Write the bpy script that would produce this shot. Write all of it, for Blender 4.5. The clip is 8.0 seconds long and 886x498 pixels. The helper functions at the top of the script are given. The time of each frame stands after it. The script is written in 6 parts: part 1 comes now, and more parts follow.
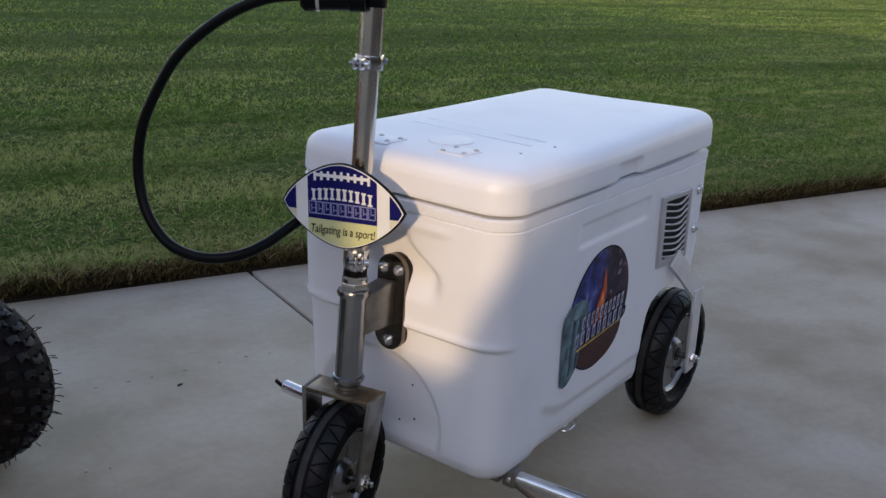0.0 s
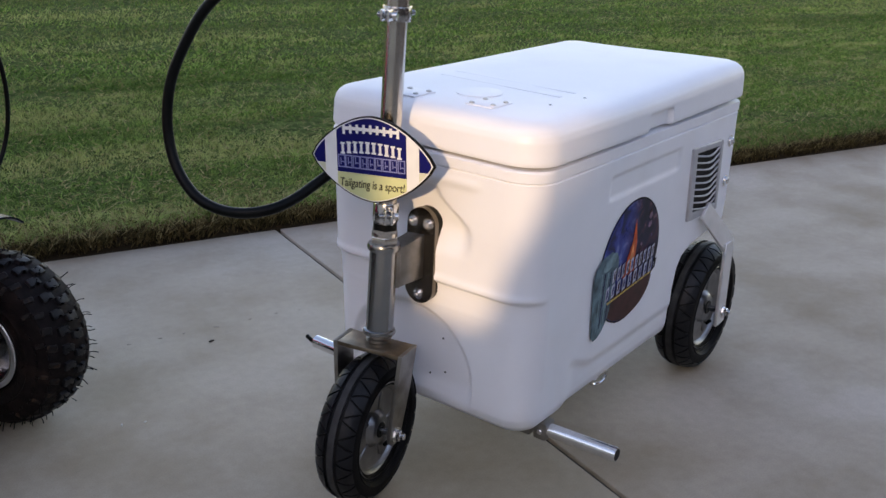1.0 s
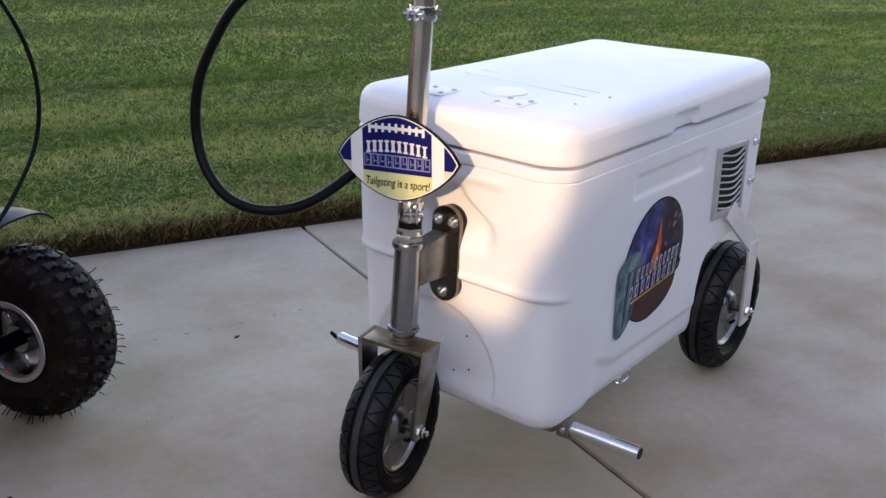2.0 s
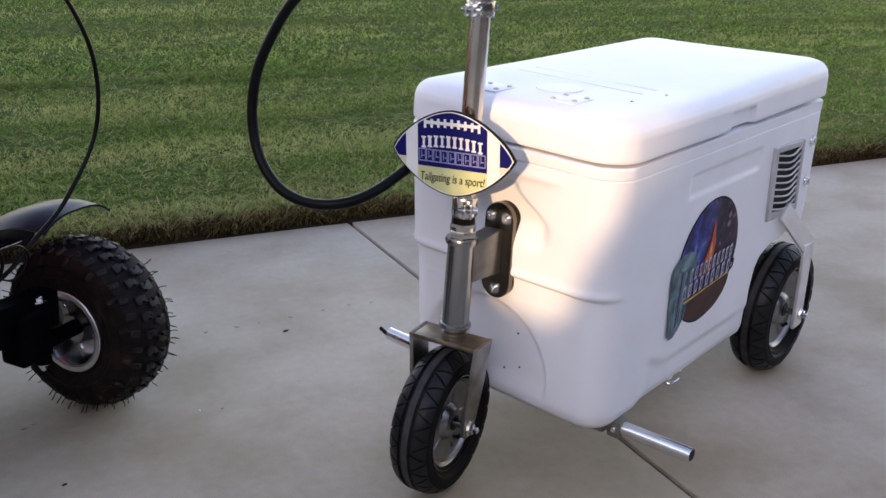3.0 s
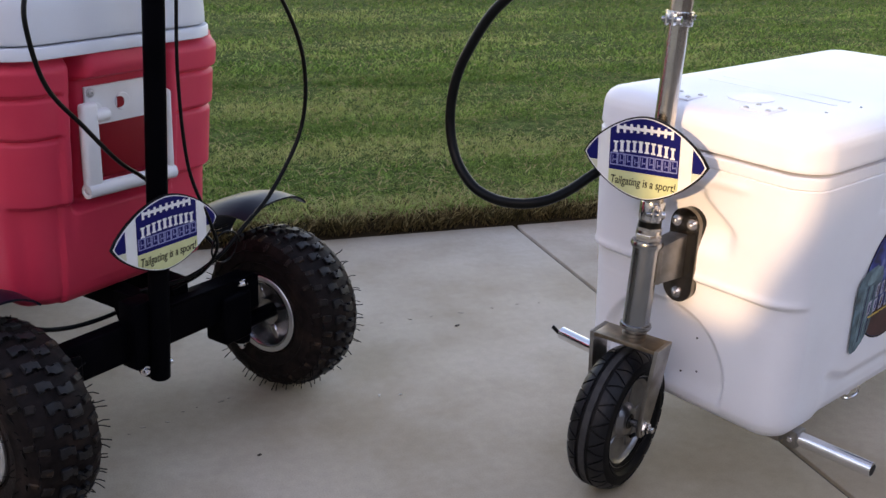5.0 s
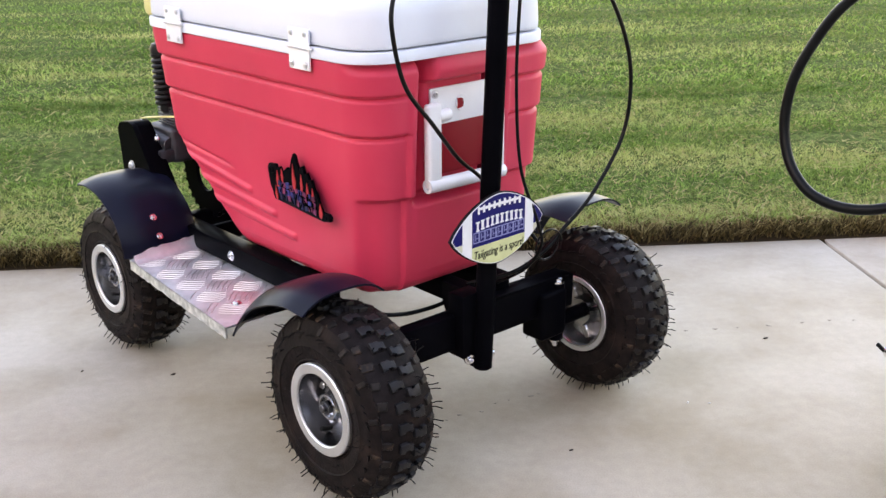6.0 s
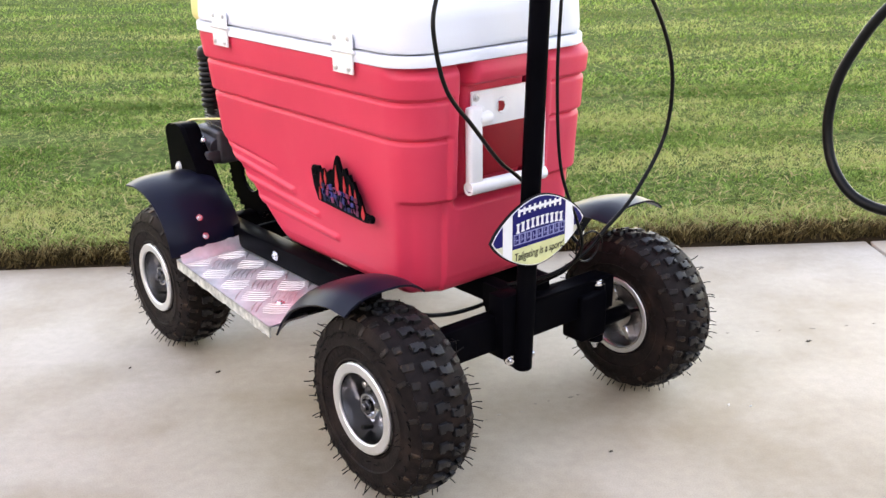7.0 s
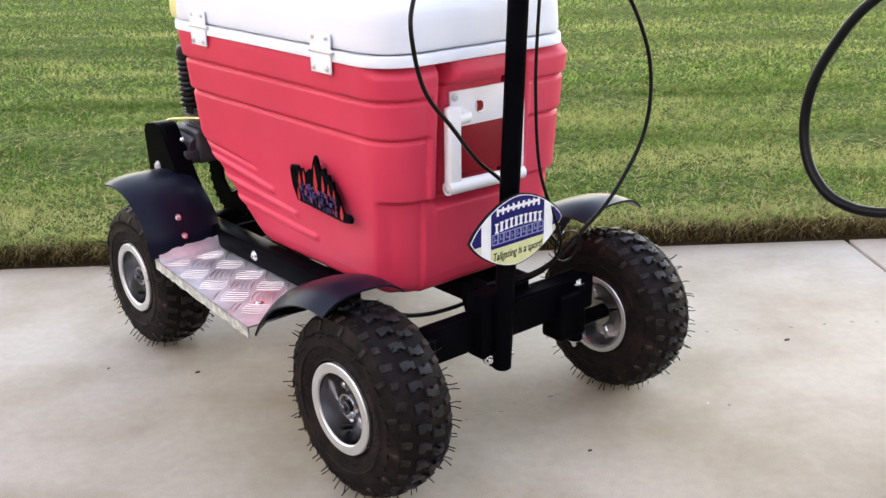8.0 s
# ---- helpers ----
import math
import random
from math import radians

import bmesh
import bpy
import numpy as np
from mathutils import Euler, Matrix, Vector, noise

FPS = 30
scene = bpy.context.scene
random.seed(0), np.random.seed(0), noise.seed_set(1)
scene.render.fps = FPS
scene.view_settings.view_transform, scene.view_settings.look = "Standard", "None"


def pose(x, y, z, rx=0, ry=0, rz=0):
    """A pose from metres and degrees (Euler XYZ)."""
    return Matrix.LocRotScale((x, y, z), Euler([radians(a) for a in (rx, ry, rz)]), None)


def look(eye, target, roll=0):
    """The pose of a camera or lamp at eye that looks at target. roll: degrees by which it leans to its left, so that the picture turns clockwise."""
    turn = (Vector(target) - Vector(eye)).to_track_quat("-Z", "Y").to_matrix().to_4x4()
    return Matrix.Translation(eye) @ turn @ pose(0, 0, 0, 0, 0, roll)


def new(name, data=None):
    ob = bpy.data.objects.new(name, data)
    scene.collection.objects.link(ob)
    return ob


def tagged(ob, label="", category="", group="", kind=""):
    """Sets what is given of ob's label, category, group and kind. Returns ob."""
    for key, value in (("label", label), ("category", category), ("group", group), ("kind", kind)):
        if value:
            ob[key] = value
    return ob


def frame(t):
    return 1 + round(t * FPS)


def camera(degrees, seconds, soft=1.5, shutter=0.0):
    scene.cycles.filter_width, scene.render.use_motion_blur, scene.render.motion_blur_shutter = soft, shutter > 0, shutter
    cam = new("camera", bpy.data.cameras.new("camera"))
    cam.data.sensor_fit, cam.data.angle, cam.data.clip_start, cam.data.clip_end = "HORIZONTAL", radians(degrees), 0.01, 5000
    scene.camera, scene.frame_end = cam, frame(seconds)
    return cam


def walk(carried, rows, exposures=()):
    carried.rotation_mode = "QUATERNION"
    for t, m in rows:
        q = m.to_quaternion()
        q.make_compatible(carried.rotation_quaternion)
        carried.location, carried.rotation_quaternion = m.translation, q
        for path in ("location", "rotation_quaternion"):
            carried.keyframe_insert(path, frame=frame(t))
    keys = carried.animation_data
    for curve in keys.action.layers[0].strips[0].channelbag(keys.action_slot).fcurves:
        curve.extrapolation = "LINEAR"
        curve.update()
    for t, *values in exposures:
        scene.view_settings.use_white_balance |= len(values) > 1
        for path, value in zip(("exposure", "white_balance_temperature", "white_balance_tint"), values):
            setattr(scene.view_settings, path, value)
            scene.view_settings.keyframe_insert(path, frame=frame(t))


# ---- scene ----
# ---------------------------------------------------------------- camera
cam = camera(47.38, 8.0)
PATH = [
    (0.0, -0.0042, -0.0052, 0.8027, 72.09, -3.868, -32.753),
    (0.1, -0.0055, -0.0061, 0.803, 71.2908, -3.4124, -32.558),
    (0.2, -0.0055, -0.0061, 0.8014, 70.7316, -3.3668, -32.283),
    (0.3, -0.0056, -0.0057, 0.8007, 70.2524, -3.1912, -32.118),
    (0.5, -0.0058, -0.0051, 0.803, 69.614, -2.94, -32.018),
    (1.0, -0.0092, -0.002, 0.7929, 69.7614, -2.9366, -31.5876),
    (2.5, -0.0208, -0.0073, 0.7974, 69.4114, -2.8077, -29.2797),
    (3.0, -0.0298, 0.0023, 0.7906, 69.41, -2.82, -27.88),
    (3.5, -0.0362, -0.0046, 0.7951, 69.3263, -2.2749, -25.7578),
    (4.0, -0.063, 0.0085, 0.7788, 69.6554, -2.4344, -23.8879),
    (5.3, -0.1347, -0.0224, 0.7961, 69.45, -1.77, -16.41),
    (5.5, -0.1532, -0.0184, 0.789, 69.6589, -0.9874, -13.1193),
    (5.7, -0.1757, -0.0205, 0.7842, 69.85, -0.46, -9.39),
    (5.8, -0.1863, -0.0228, 0.783, 69.88, -0.14, -7.68),
    (5.9, -0.1958, -0.0251, 0.7815, 69.95, 0.14, -6.36),
    (6.0, -0.204, -0.0271, 0.7803, 70.03, 0.38, -5.3),
    (6.5, -0.2105, -0.0366, 0.787, 69.97, 0.88, -2.93),
    (7.0, -0.2024, -0.0382, 0.7886, 69.97, 0.96, -2.95),
    (7.5, -0.1996, -0.0368, 0.7885, 69.93, 0.8, -3.38),
    (8.0, -0.1946, -0.0373, 0.7909, 69.84, 0.73, -3.8),
]
EXPOSURES = [(0.0, 1.24, 7250, 24), (0.5, 1.43, 7350, 25), (1.0, 1.56, 7450, 26), (2.5, 1.89, 7650, 29), (4.0, 1.92, 7650, 29), (5.5, 2.07, 8250, 30), (6.0, 3.11, 8800, 28), (6.5, 3.34, 9050, 28), (7.5, 3.36, 9050, 28), (8.0, 3.13, 9050, 28)]
walk(cam, [(t, pose(x, y, z, rx, ry, rz)) for t, x, y, z, rx, ry, rz in PATH], EXPOSURES)

# ---------------------------------------------------------------- world and sun
SUN_AZ, SUN_EL = 221.0, 14.0          # where the sun stands: degrees from +x towards +y, and above the horizon
world = bpy.data.worlds.new("sky")
scene.world = world
world.use_nodes = True
_n, _l = world.node_tree.nodes, world.node_tree.links
_sky = _n.new("ShaderNodeTexSky")
_sky.sky_type, _sky.sun_disc = "NISHITA", False
_sky.sun_elevation, _sky.sun_rotation = radians(SUN_EL), radians(90 - SUN_AZ)
_n["Background"].inputs["Strength"].default_value = 0.15
_l.new(_sky.outputs["Color"], _n["Background"].inputs["Color"])
sun = new("sun", bpy.data.lights.new("sun", "SUN"))
sun.data.energy, sun.data.angle, sun.data.color = 0.82, radians(0.3), (1.0, 0.80, 0.48)
_d = Vector((math.cos(radians(SUN_AZ)) * math.cos(radians(SUN_EL)), math.sin(radians(SUN_AZ)) * math.cos(radians(SUN_EL)), math.sin(radians(SUN_EL))))
sun.matrix_world = look(_d * 30, (0, 0, 0))
# ---------------------------------------------------------------- materials
def material(name, base, rough=0.5, metal=0.0, vary=0.12, scale=30.0, bump=0.0, bump_scale=200.0, spec=0.5, dirt=None, dirt_scale=6.0, dirt_amount=0.4, coat=0.0):
    """A procedural material: base colour varied at two scales, stains of a second colour, fine relief."""
    m = bpy.data.materials.new(name)
    m.use_nodes = True
    n, l = m.node_tree.nodes, m.node_tree.links
    b = n["Principled BSDF"]
    tc = n.new("ShaderNodeTexCoord")

    def noise_tex(sc, detail=5.0):
        t = n.new("ShaderNodeTexNoise")
        t.inputs["Scale"].default_value, t.inputs["Detail"].default_value = sc, detail
        l.new(tc.outputs["Object"], t.inputs["Vector"])
        return t.outputs["Fac"]

    def mix(fac, a, bcol, lo=0.35, hi=0.65):
        r = n.new("ShaderNodeMapRange")
        r.inputs["From Min"].default_value, r.inputs["From Max"].default_value = lo, hi
        l.new(fac, r.inputs["Value"])
        x = n.new("ShaderNodeMix")
        x.data_type = "RGBA"
        l.new(r.outputs["Result"], x.inputs["Factor"])
        for sock, v in ((x.inputs["A"], a), (x.inputs["B"], bcol)):
            if isinstance(v, tuple):
                sock.default_value = (*v, 1)
            else:
                l.new(v, sock)
        return x.outputs["Result"], r
    lo = tuple(max(0, c * (1 - vary)) for c in base)
    hi = tuple(min(1, c * (1 + vary)) for c in base)
    col, _ = mix(noise_tex(scale), lo, hi)
    if dirt:
        col, r = mix(noise_tex(dirt_scale, 8.0), col, dirt, 0.52, 0.75)
        r.inputs["To Max"].default_value = dirt_amount
    l.new(col, b.inputs["Base Color"])
    rr = n.new("ShaderNodeMapRange")
    rr.inputs["To Min"].default_value, rr.inputs["To Max"].default_value = max(0.02, rough * 0.85), min(1, rough * 1.15)
    l.new(noise_tex(scale * 0.6), rr.inputs["Value"])
    l.new(rr.outputs["Result"], b.inputs["Roughness"])
    b.inputs["Metallic"].default_value = metal
    b.inputs["Specular IOR Level"].default_value = spec
    b.inputs["Coat Weight"].default_value = coat
    if bump:
        bp = n.new("ShaderNodeBump")
        bp.inputs["Strength"].default_value, bp.inputs["Distance"].default_value = bump, 0.002
        l.new(noise_tex(bump_scale), bp.inputs["Height"])
        l.new(bp.outputs["Normal"], b.inputs["Normal"])
    return m


M_WHITE = material("white_plastic", (0.84, 0.86, 0.91), 0.40, vary=0.02, scale=8, bump=0.06, bump_scale=500, dirt=(0.62, 0.60, 0.57), dirt_scale=9, dirt_amount=0.12)
M_LIDWHITE = material("cool_white_plastic", (0.63, 0.67, 0.73), 0.45, vary=0.02, scale=8, bump=0.08, bump_scale=450, dirt=(0.6, 0.6, 0.58), dirt_scale=9, dirt_amount=0.12)
M_RED = material("red_plastic", (0.645, 0.037, 0.080), 0.50, vary=0.05, scale=7, bump=0.10, bump_scale=420, spec=0.34, dirt=(0.64, 0.10, 0.12), dirt_scale=14, dirt_amount=0.14)
# the tub's red darkened, so the hollow's shade is in the colour
M_SHADERED = material("shaded_red_plastic", (0.25, 0.008, 0.014), 0.5, spec=0.15, vary=0.06, scale=9, bump=0.1, bump_scale=420)
M_STEEL = material("brushed_steel", (0.60, 0.57, 0.53), 0.22, metal=1.0, vary=0.10, scale=25, bump=0.05, bump_scale=300, dirt=(0.28, 0.22, 0.16), dirt_scale=30, dirt_amount=0.25)
M_FORK = material("tarnished_steel", (0.31, 0.295, 0.275), 0.34, metal=1.0, vary=0.22, scale=35, bump=0.08, bump_scale=300, dirt=(0.17, 0.11, 0.07), dirt_scale=20, dirt_amount=0.45)
M_CROWN = material("brown_tinted_steel", (0.27, 0.215, 0.155), 0.36, metal=1.0, vary=0.25, scale=40, bump=0.08, bump_scale=300, dirt=(0.15, 0.085, 0.045), dirt_scale=22, dirt_amount=0.55)
M_GREYSTEEL = material("grey_steel", (0.31, 0.32, 0.33), 0.26, metal=1.0, vary=0.08, scale=25, bump=0.04, bump_scale=300)
M_CHROME = material("bright_metal", (0.75, 0.75, 0.76), 0.16, metal=1.0, vary=0.06, scale=40)
M_ALU = material("aluminium", (0.62, 0.62, 0.63), 0.35, metal=1.0, vary=0.10, scale=30, bump=0.05, bump_scale=250)
M_ZINC = material("zinc_plated_steel", (0.66, 0.66, 0.66), 0.42, metal=0.55, vary=0.08, scale=60)
M_STRAP = material("bright_aluminium_strap", (0.74, 0.74, 0.75), 0.5, metal=0.6, vary=0.06, scale=30, bump=0.04, bump_scale=250)
M_RUBBER = material("black_rubber", (0.0045, 0.0042, 0.0045), 0.55, vary=0.3, scale=60, bump=0.15, bump_scale=350, spec=0.11, dirt=(0.05, 0.042, 0.036), dirt_scale=25, dirt_amount=0.14)
M_PANEL = material("new_tread_rubber", (0.0070, 0.0072, 0.0088), 0.40, vary=0.3, scale=50, bump=0.12, bump_scale=300, spec=0.26, dirt=(0.030, 0.027, 0.025), dirt_scale=40, dirt_amount=0.25)
M_KNOB = material("worn_tread_rubber", (0.0088, 0.0086, 0.0100), 0.44, vary=0.5, scale=50, bump=0.22, bump_scale=300, spec=0.27, dirt=(0.050, 0.043, 0.038), dirt_scale=40, dirt_amount=0.4)
M_BLACK = material("black_paint", (0.0020, 0.0020, 0.0030), 0.34, vary=0.2, scale=20, bump=0.03, bump_scale=200, spec=0.014, dirt=(0.008, 0.0075, 0.0075), dirt_scale=18, dirt_amount=0.25)
M_FENDER = material("black_fender_plastic", (0.0035, 0.0045, 0.014), 0.34, vary=0.2, scale=14, bump=0.05, bump_scale=120, spec=0.16, dirt=(0.012, 0.011, 0.012), dirt_scale=10, dirt_amount=0.25)
M_CABLE = material("black_cable", (0.004, 0.0045, 0.0045), 0.35, spec=0.12, vary=0.2, scale=50)
M_NAVY = material("navy_print", (0.007, 0.008, 0.105), 0.35, vary=0.06, scale=40, spec=0.15)
M_SIGNWHITE = material("white_print", (0.80, 0.81, 0.80), 0.4, vary=0.03, scale=40)
M_YELLOW = material("pale_yellow_print", (0.62, 0.64, 0.33), 0.4, vary=0.05, scale=40, spec=0.15)
M_PRINTBLACK = material("black_print", (0.006, 0.006, 0.007), 0.5, vary=0.1, scale=40, spec=0.1)
# ---------------------------------------------------------------- mesh helpers
def link(name, me, mat, parent=None, label="", smooth=True):
    if mat is not None:
        me.materials.append(mat)
    if smooth:
        me.shade_smooth()
        me.set_sharp_from_angle(angle=radians(38))
    ob = new(name, me)
    ob.parent = parent
    if label:
        ob["label"] = label
    return ob


def part(name, bm, mat, parent=None, label="", smooth=True):
    me = bpy.data.meshes.new(name)
    bmesh.ops.recalc_face_normals(bm, faces=bm.faces[:])
    bm.to_mesh(me)
    bm.free()
    return link(name, me, mat, parent, label, smooth)


def thing(name, m, label, category, group=""):
    ob = new(name)
    ob.empty_display_size = 0.05
    ob.matrix_world = m
    return tagged(ob, label, category, group)


def box(bm, size, m=Matrix.Identity(4), bevel=0.0, seg=2):
    r = bmesh.ops.create_cube(bm, size=1.0, matrix=m @ Matrix.Diagonal((*size, 1)))
    if bevel:
        vs = set(r["verts"])
        es = [e for e in bm.edges if e.verts[0] in vs and e.verts[1] in vs]
        bmesh.ops.bevel(bm, geom=es, offset=bevel, segments=seg, affect="EDGES", profile=0.5)
    return bm


def boxed(size, m=Matrix.Identity(4), bevel=0.002, seg=2):
    return box(bmesh.new(), size, m, bevel, seg)


def axis_to(a, b):
    """The pose whose z axis runs from a to b, at a."""
    a, b = Vector(a), Vector(b)
    return Matrix.Translation(a) @ (b - a).to_track_quat("Z", "Y").to_matrix().to_4x4(), (b - a).length


def lathe(bm, profile, n=32, m=Matrix.Identity(4), closed=False):
    """Turns (radius, height) pairs about the z axis of m."""
    rings = []
    for r, h in profile:
        if r < 1e-6:
            rings.append([bm.verts.new(m @ Vector((0, 0, h)))])
        else:
            rings.append([bm.verts.new(m @ Vector((r * math.cos(2 * math.pi * i / n), r * math.sin(2 * math.pi * i / n), h))) for i in range(n)])
    pairs = list(zip(rings, rings[1:])) + ([(rings[-1], rings[0])] if closed else [])
    for a, b in pairs:
        for i in range(n):
            k = (i + 1) % n
            q = [a[i % len(a)], a[k % len(a)], b[k % len(b)], b[i % len(b)]]
            q = list(dict.fromkeys(q))
            if len(q) > 2:
                bm.faces.new(q)
    return bm


def rod(bm, a, b, r, n=20, bevel=0.0):
    m, h = axis_to(a, b)
    c = min(bevel, r * 0.45, h * 0.45) if bevel else 0
    prof = [(0, 0), (r - c, 0), (r, c), (r, h - c), (r - c, h), (0, h)] if c else [(0, 0), (r, 0), (r, h), (0, h)]
    return lathe(bm, prof, n, m)


def rodded(a, b, r, n=20, bevel=0.0008):
    return rod(bmesh.new(), a, b, r, n, bevel)


def pipe(bm, a, b, r, wall=0.002, n=24):
    m, h = axis_to(a, b)
    return lathe(bm, [(r - wall, 0), (r, 0), (r, h), (r - wall, h)], n, m, closed=True)


def spline(pts, steps=10):
    """A smooth line through a few points."""
    p = [Vector(q) for q in pts]
    p = [2 * p[0] - p[1]] + p + [2 * p[-1] - p[-2]]
    out = []
    for i in range(1, len(p) - 2):
        for s in range(steps):
            t = s / steps
            a, b, c, d = p[i - 1:i + 3]
            out.append(0.5 * (2 * b + (c - a) * t + (2 * a - 5 * b + 4 * c - d) * t * t + (3 * b - 3 * c + d - a) * t ** 3))
    return out + [p[-2]]


def sweep(bm, line, r, n=10):
    """A round tube along a line of points."""
    line = [Vector(q) for q in line]
    side, rings = None, []
    for i, p in enumerate(line):
        t = (line[min(i + 1, len(line) - 1)] - line[max(i - 1, 0)]).normalized()
        if side is None:
            side = t.orthogonal().normalized()
        side = (side - t * side.dot(t)).normalized()
        up = t.cross(side)
        rings.append([bm.verts.new(p + r * (math.cos(2 * math.pi * k / n) * side + math.sin(2 * math.pi * k / n) * up)) for k in range(n)])
    for a, b in zip(rings, rings[1:]):
        for k in range(n):
            bm.faces.new((a[k], a[(k + 1) % n], b[(k + 1) % n], b[k]))
    bm.faces.new(rings[0][::-1])
    bm.faces.new(rings[-1])
    return bm


def prism(bm, outline, depth, m=Matrix.Identity(4), bevel=0.0):
    """A flat outline in the xy plane of m, given thickness along its z from 0 to depth."""
    lo = [bm.verts.new(m @ Vector((x, y, 0))) for x, y in outline]
    hi = [bm.verts.new(m @ Vector((x, y, depth))) for x, y in outline]
    top = bm.faces.new(hi)
    bm.faces.new(lo[::-1])
    n = len(lo)
    for i in range(n):
        bm.faces.new((lo[i], lo[(i + 1) % n], hi[(i + 1) % n], hi[i]))
    if bevel:
        bmesh.ops.bevel(bm, geom=list(top.edges), offset=bevel, segments=2, affect="EDGES", profile=0.5)
    return bm


def ring_points(x0, x1, y0, y1, r, count, rear=None):
    """Points evenly along a rectangle with round corners, with their outward normals; rear is the radius of the two corners at x1."""
    rear = r if rear is None else rear
    corners = ((x1, y0, -1, 1, rear), (x1, y1, -1, -1, rear), (x0, y1, 1, -1, r), (x0, y0, 1, 1, r))
    runs = []
    for k, (cx, cy, sx, sy, q) in enumerate(corners):
        px, py, psx, psy, pr = corners[k - 1]
        way = Vector((math.cos(radians(90 * k)), math.sin(radians(90 * k))))
        start = Vector((px + (psx * pr if k % 2 == 0 else 0), py + (psy * pr if k % 2 else 0)))
        side = (abs(cx - px) if k % 2 == 0 else abs(cy - py)) - pr - q
        runs.append((start, way, side, Vector((cx + sx * q, cy + sy * q)), q, -90 + 90 * k))
    total = sum(run[2] + math.pi * run[4] / 2 for run in runs)
    out = []
    for i in range(count):
        s = total * i / count
        for start, way, side, mid, q, a0 in runs:
            if s < side:
                out.append((start + way * s, Vector((math.cos(radians(a0)), math.sin(radians(a0))))))
                break
            s -= side
            if s < math.pi * q / 2:
                a = radians(a0) + s / q
                nrm = Vector((math.cos(a), math.sin(a)))
                out.append((mid + nrm * q, nrm))
                break
            s -= math.pi * q / 2
        else:
            out.append((runs[0][0].copy(), Vector((0, -1))))
    return out


def moulded(sections, count=240, push=None, cap_top=True, cap_bottom=True):
    """A moulded tub: rounded rectangles (z, x0, x1, y0, y1, r, and a rear radius or none) stacked upwards. push(p, normal) moves a point along its normal."""
    verts, faces = [], []
    for z, x0, x1, y0, y1, r, *rear in sections:
        for p, nrm in ring_points(x0, x1, y0, y1, r, count, *rear):
            q = Vector((p.x, p.y, z))
            if push:
                q += Vector((nrm.x, nrm.y, 0)) * push(q, nrm)
            verts.append(q)
    for k in range(len(sections) - 1):
        for i in range(count):
            a, b = k * count + i, k * count + (i + 1) % count
            faces.append((a, b, b + count, a + count))
    if cap_bottom:
        faces.append(tuple(range(count))[::-1])
    if cap_top:
        faces.append(tuple(range((len(sections) - 1) * count, len(sections) * count)))
    me = bpy.data.meshes.new("moulded")
    me.from_pydata([tuple(v) for v in verts], [], faces)
    me.validate()
    return me


def resample(keys, step):
    """Sections between key sections, at most step apart in height, straight between the keys."""
    out = [keys[0]]
    for a, b in zip(keys, keys[1:]):
        n = max(1, math.ceil(abs(b[0] - a[0]) / step))
        out += [tuple(u + (v - u) * i / n for u, v in zip(a, b)) for i in range(1, n + 1)]
    return out


def ease(v, a, b):
    """0 below a, 1 above b, smooth between."""
    t = min(1.0, max(0.0, (v - a) / (b - a)))
    return t * t * (3 - 2 * t)


def bolt_head(bm, at, way, r=0.005, h=0.004, washer=True):
    m, _ = axis_to(at, Vector(at) + Vector(way))
    if washer:
        lathe(bm, [(0, 0), (r * 1.5, 0), (r * 1.5, h * 0.3), (0, h * 0.3)], 18, m)
    lathe(bm, [(0, 0), (r, 0), (r, h * 0.8), (r * 0.8, h), (r * 0.45, h), (r * 0.4, h * 0.5), (0, h * 0.5)], 12, m)
    return bm
# ---------------------------------------------------------------- ground
EDGE_Y, JOINT_X = 2.084, 0.8646       # the lawn's edge and the joint across the pavement


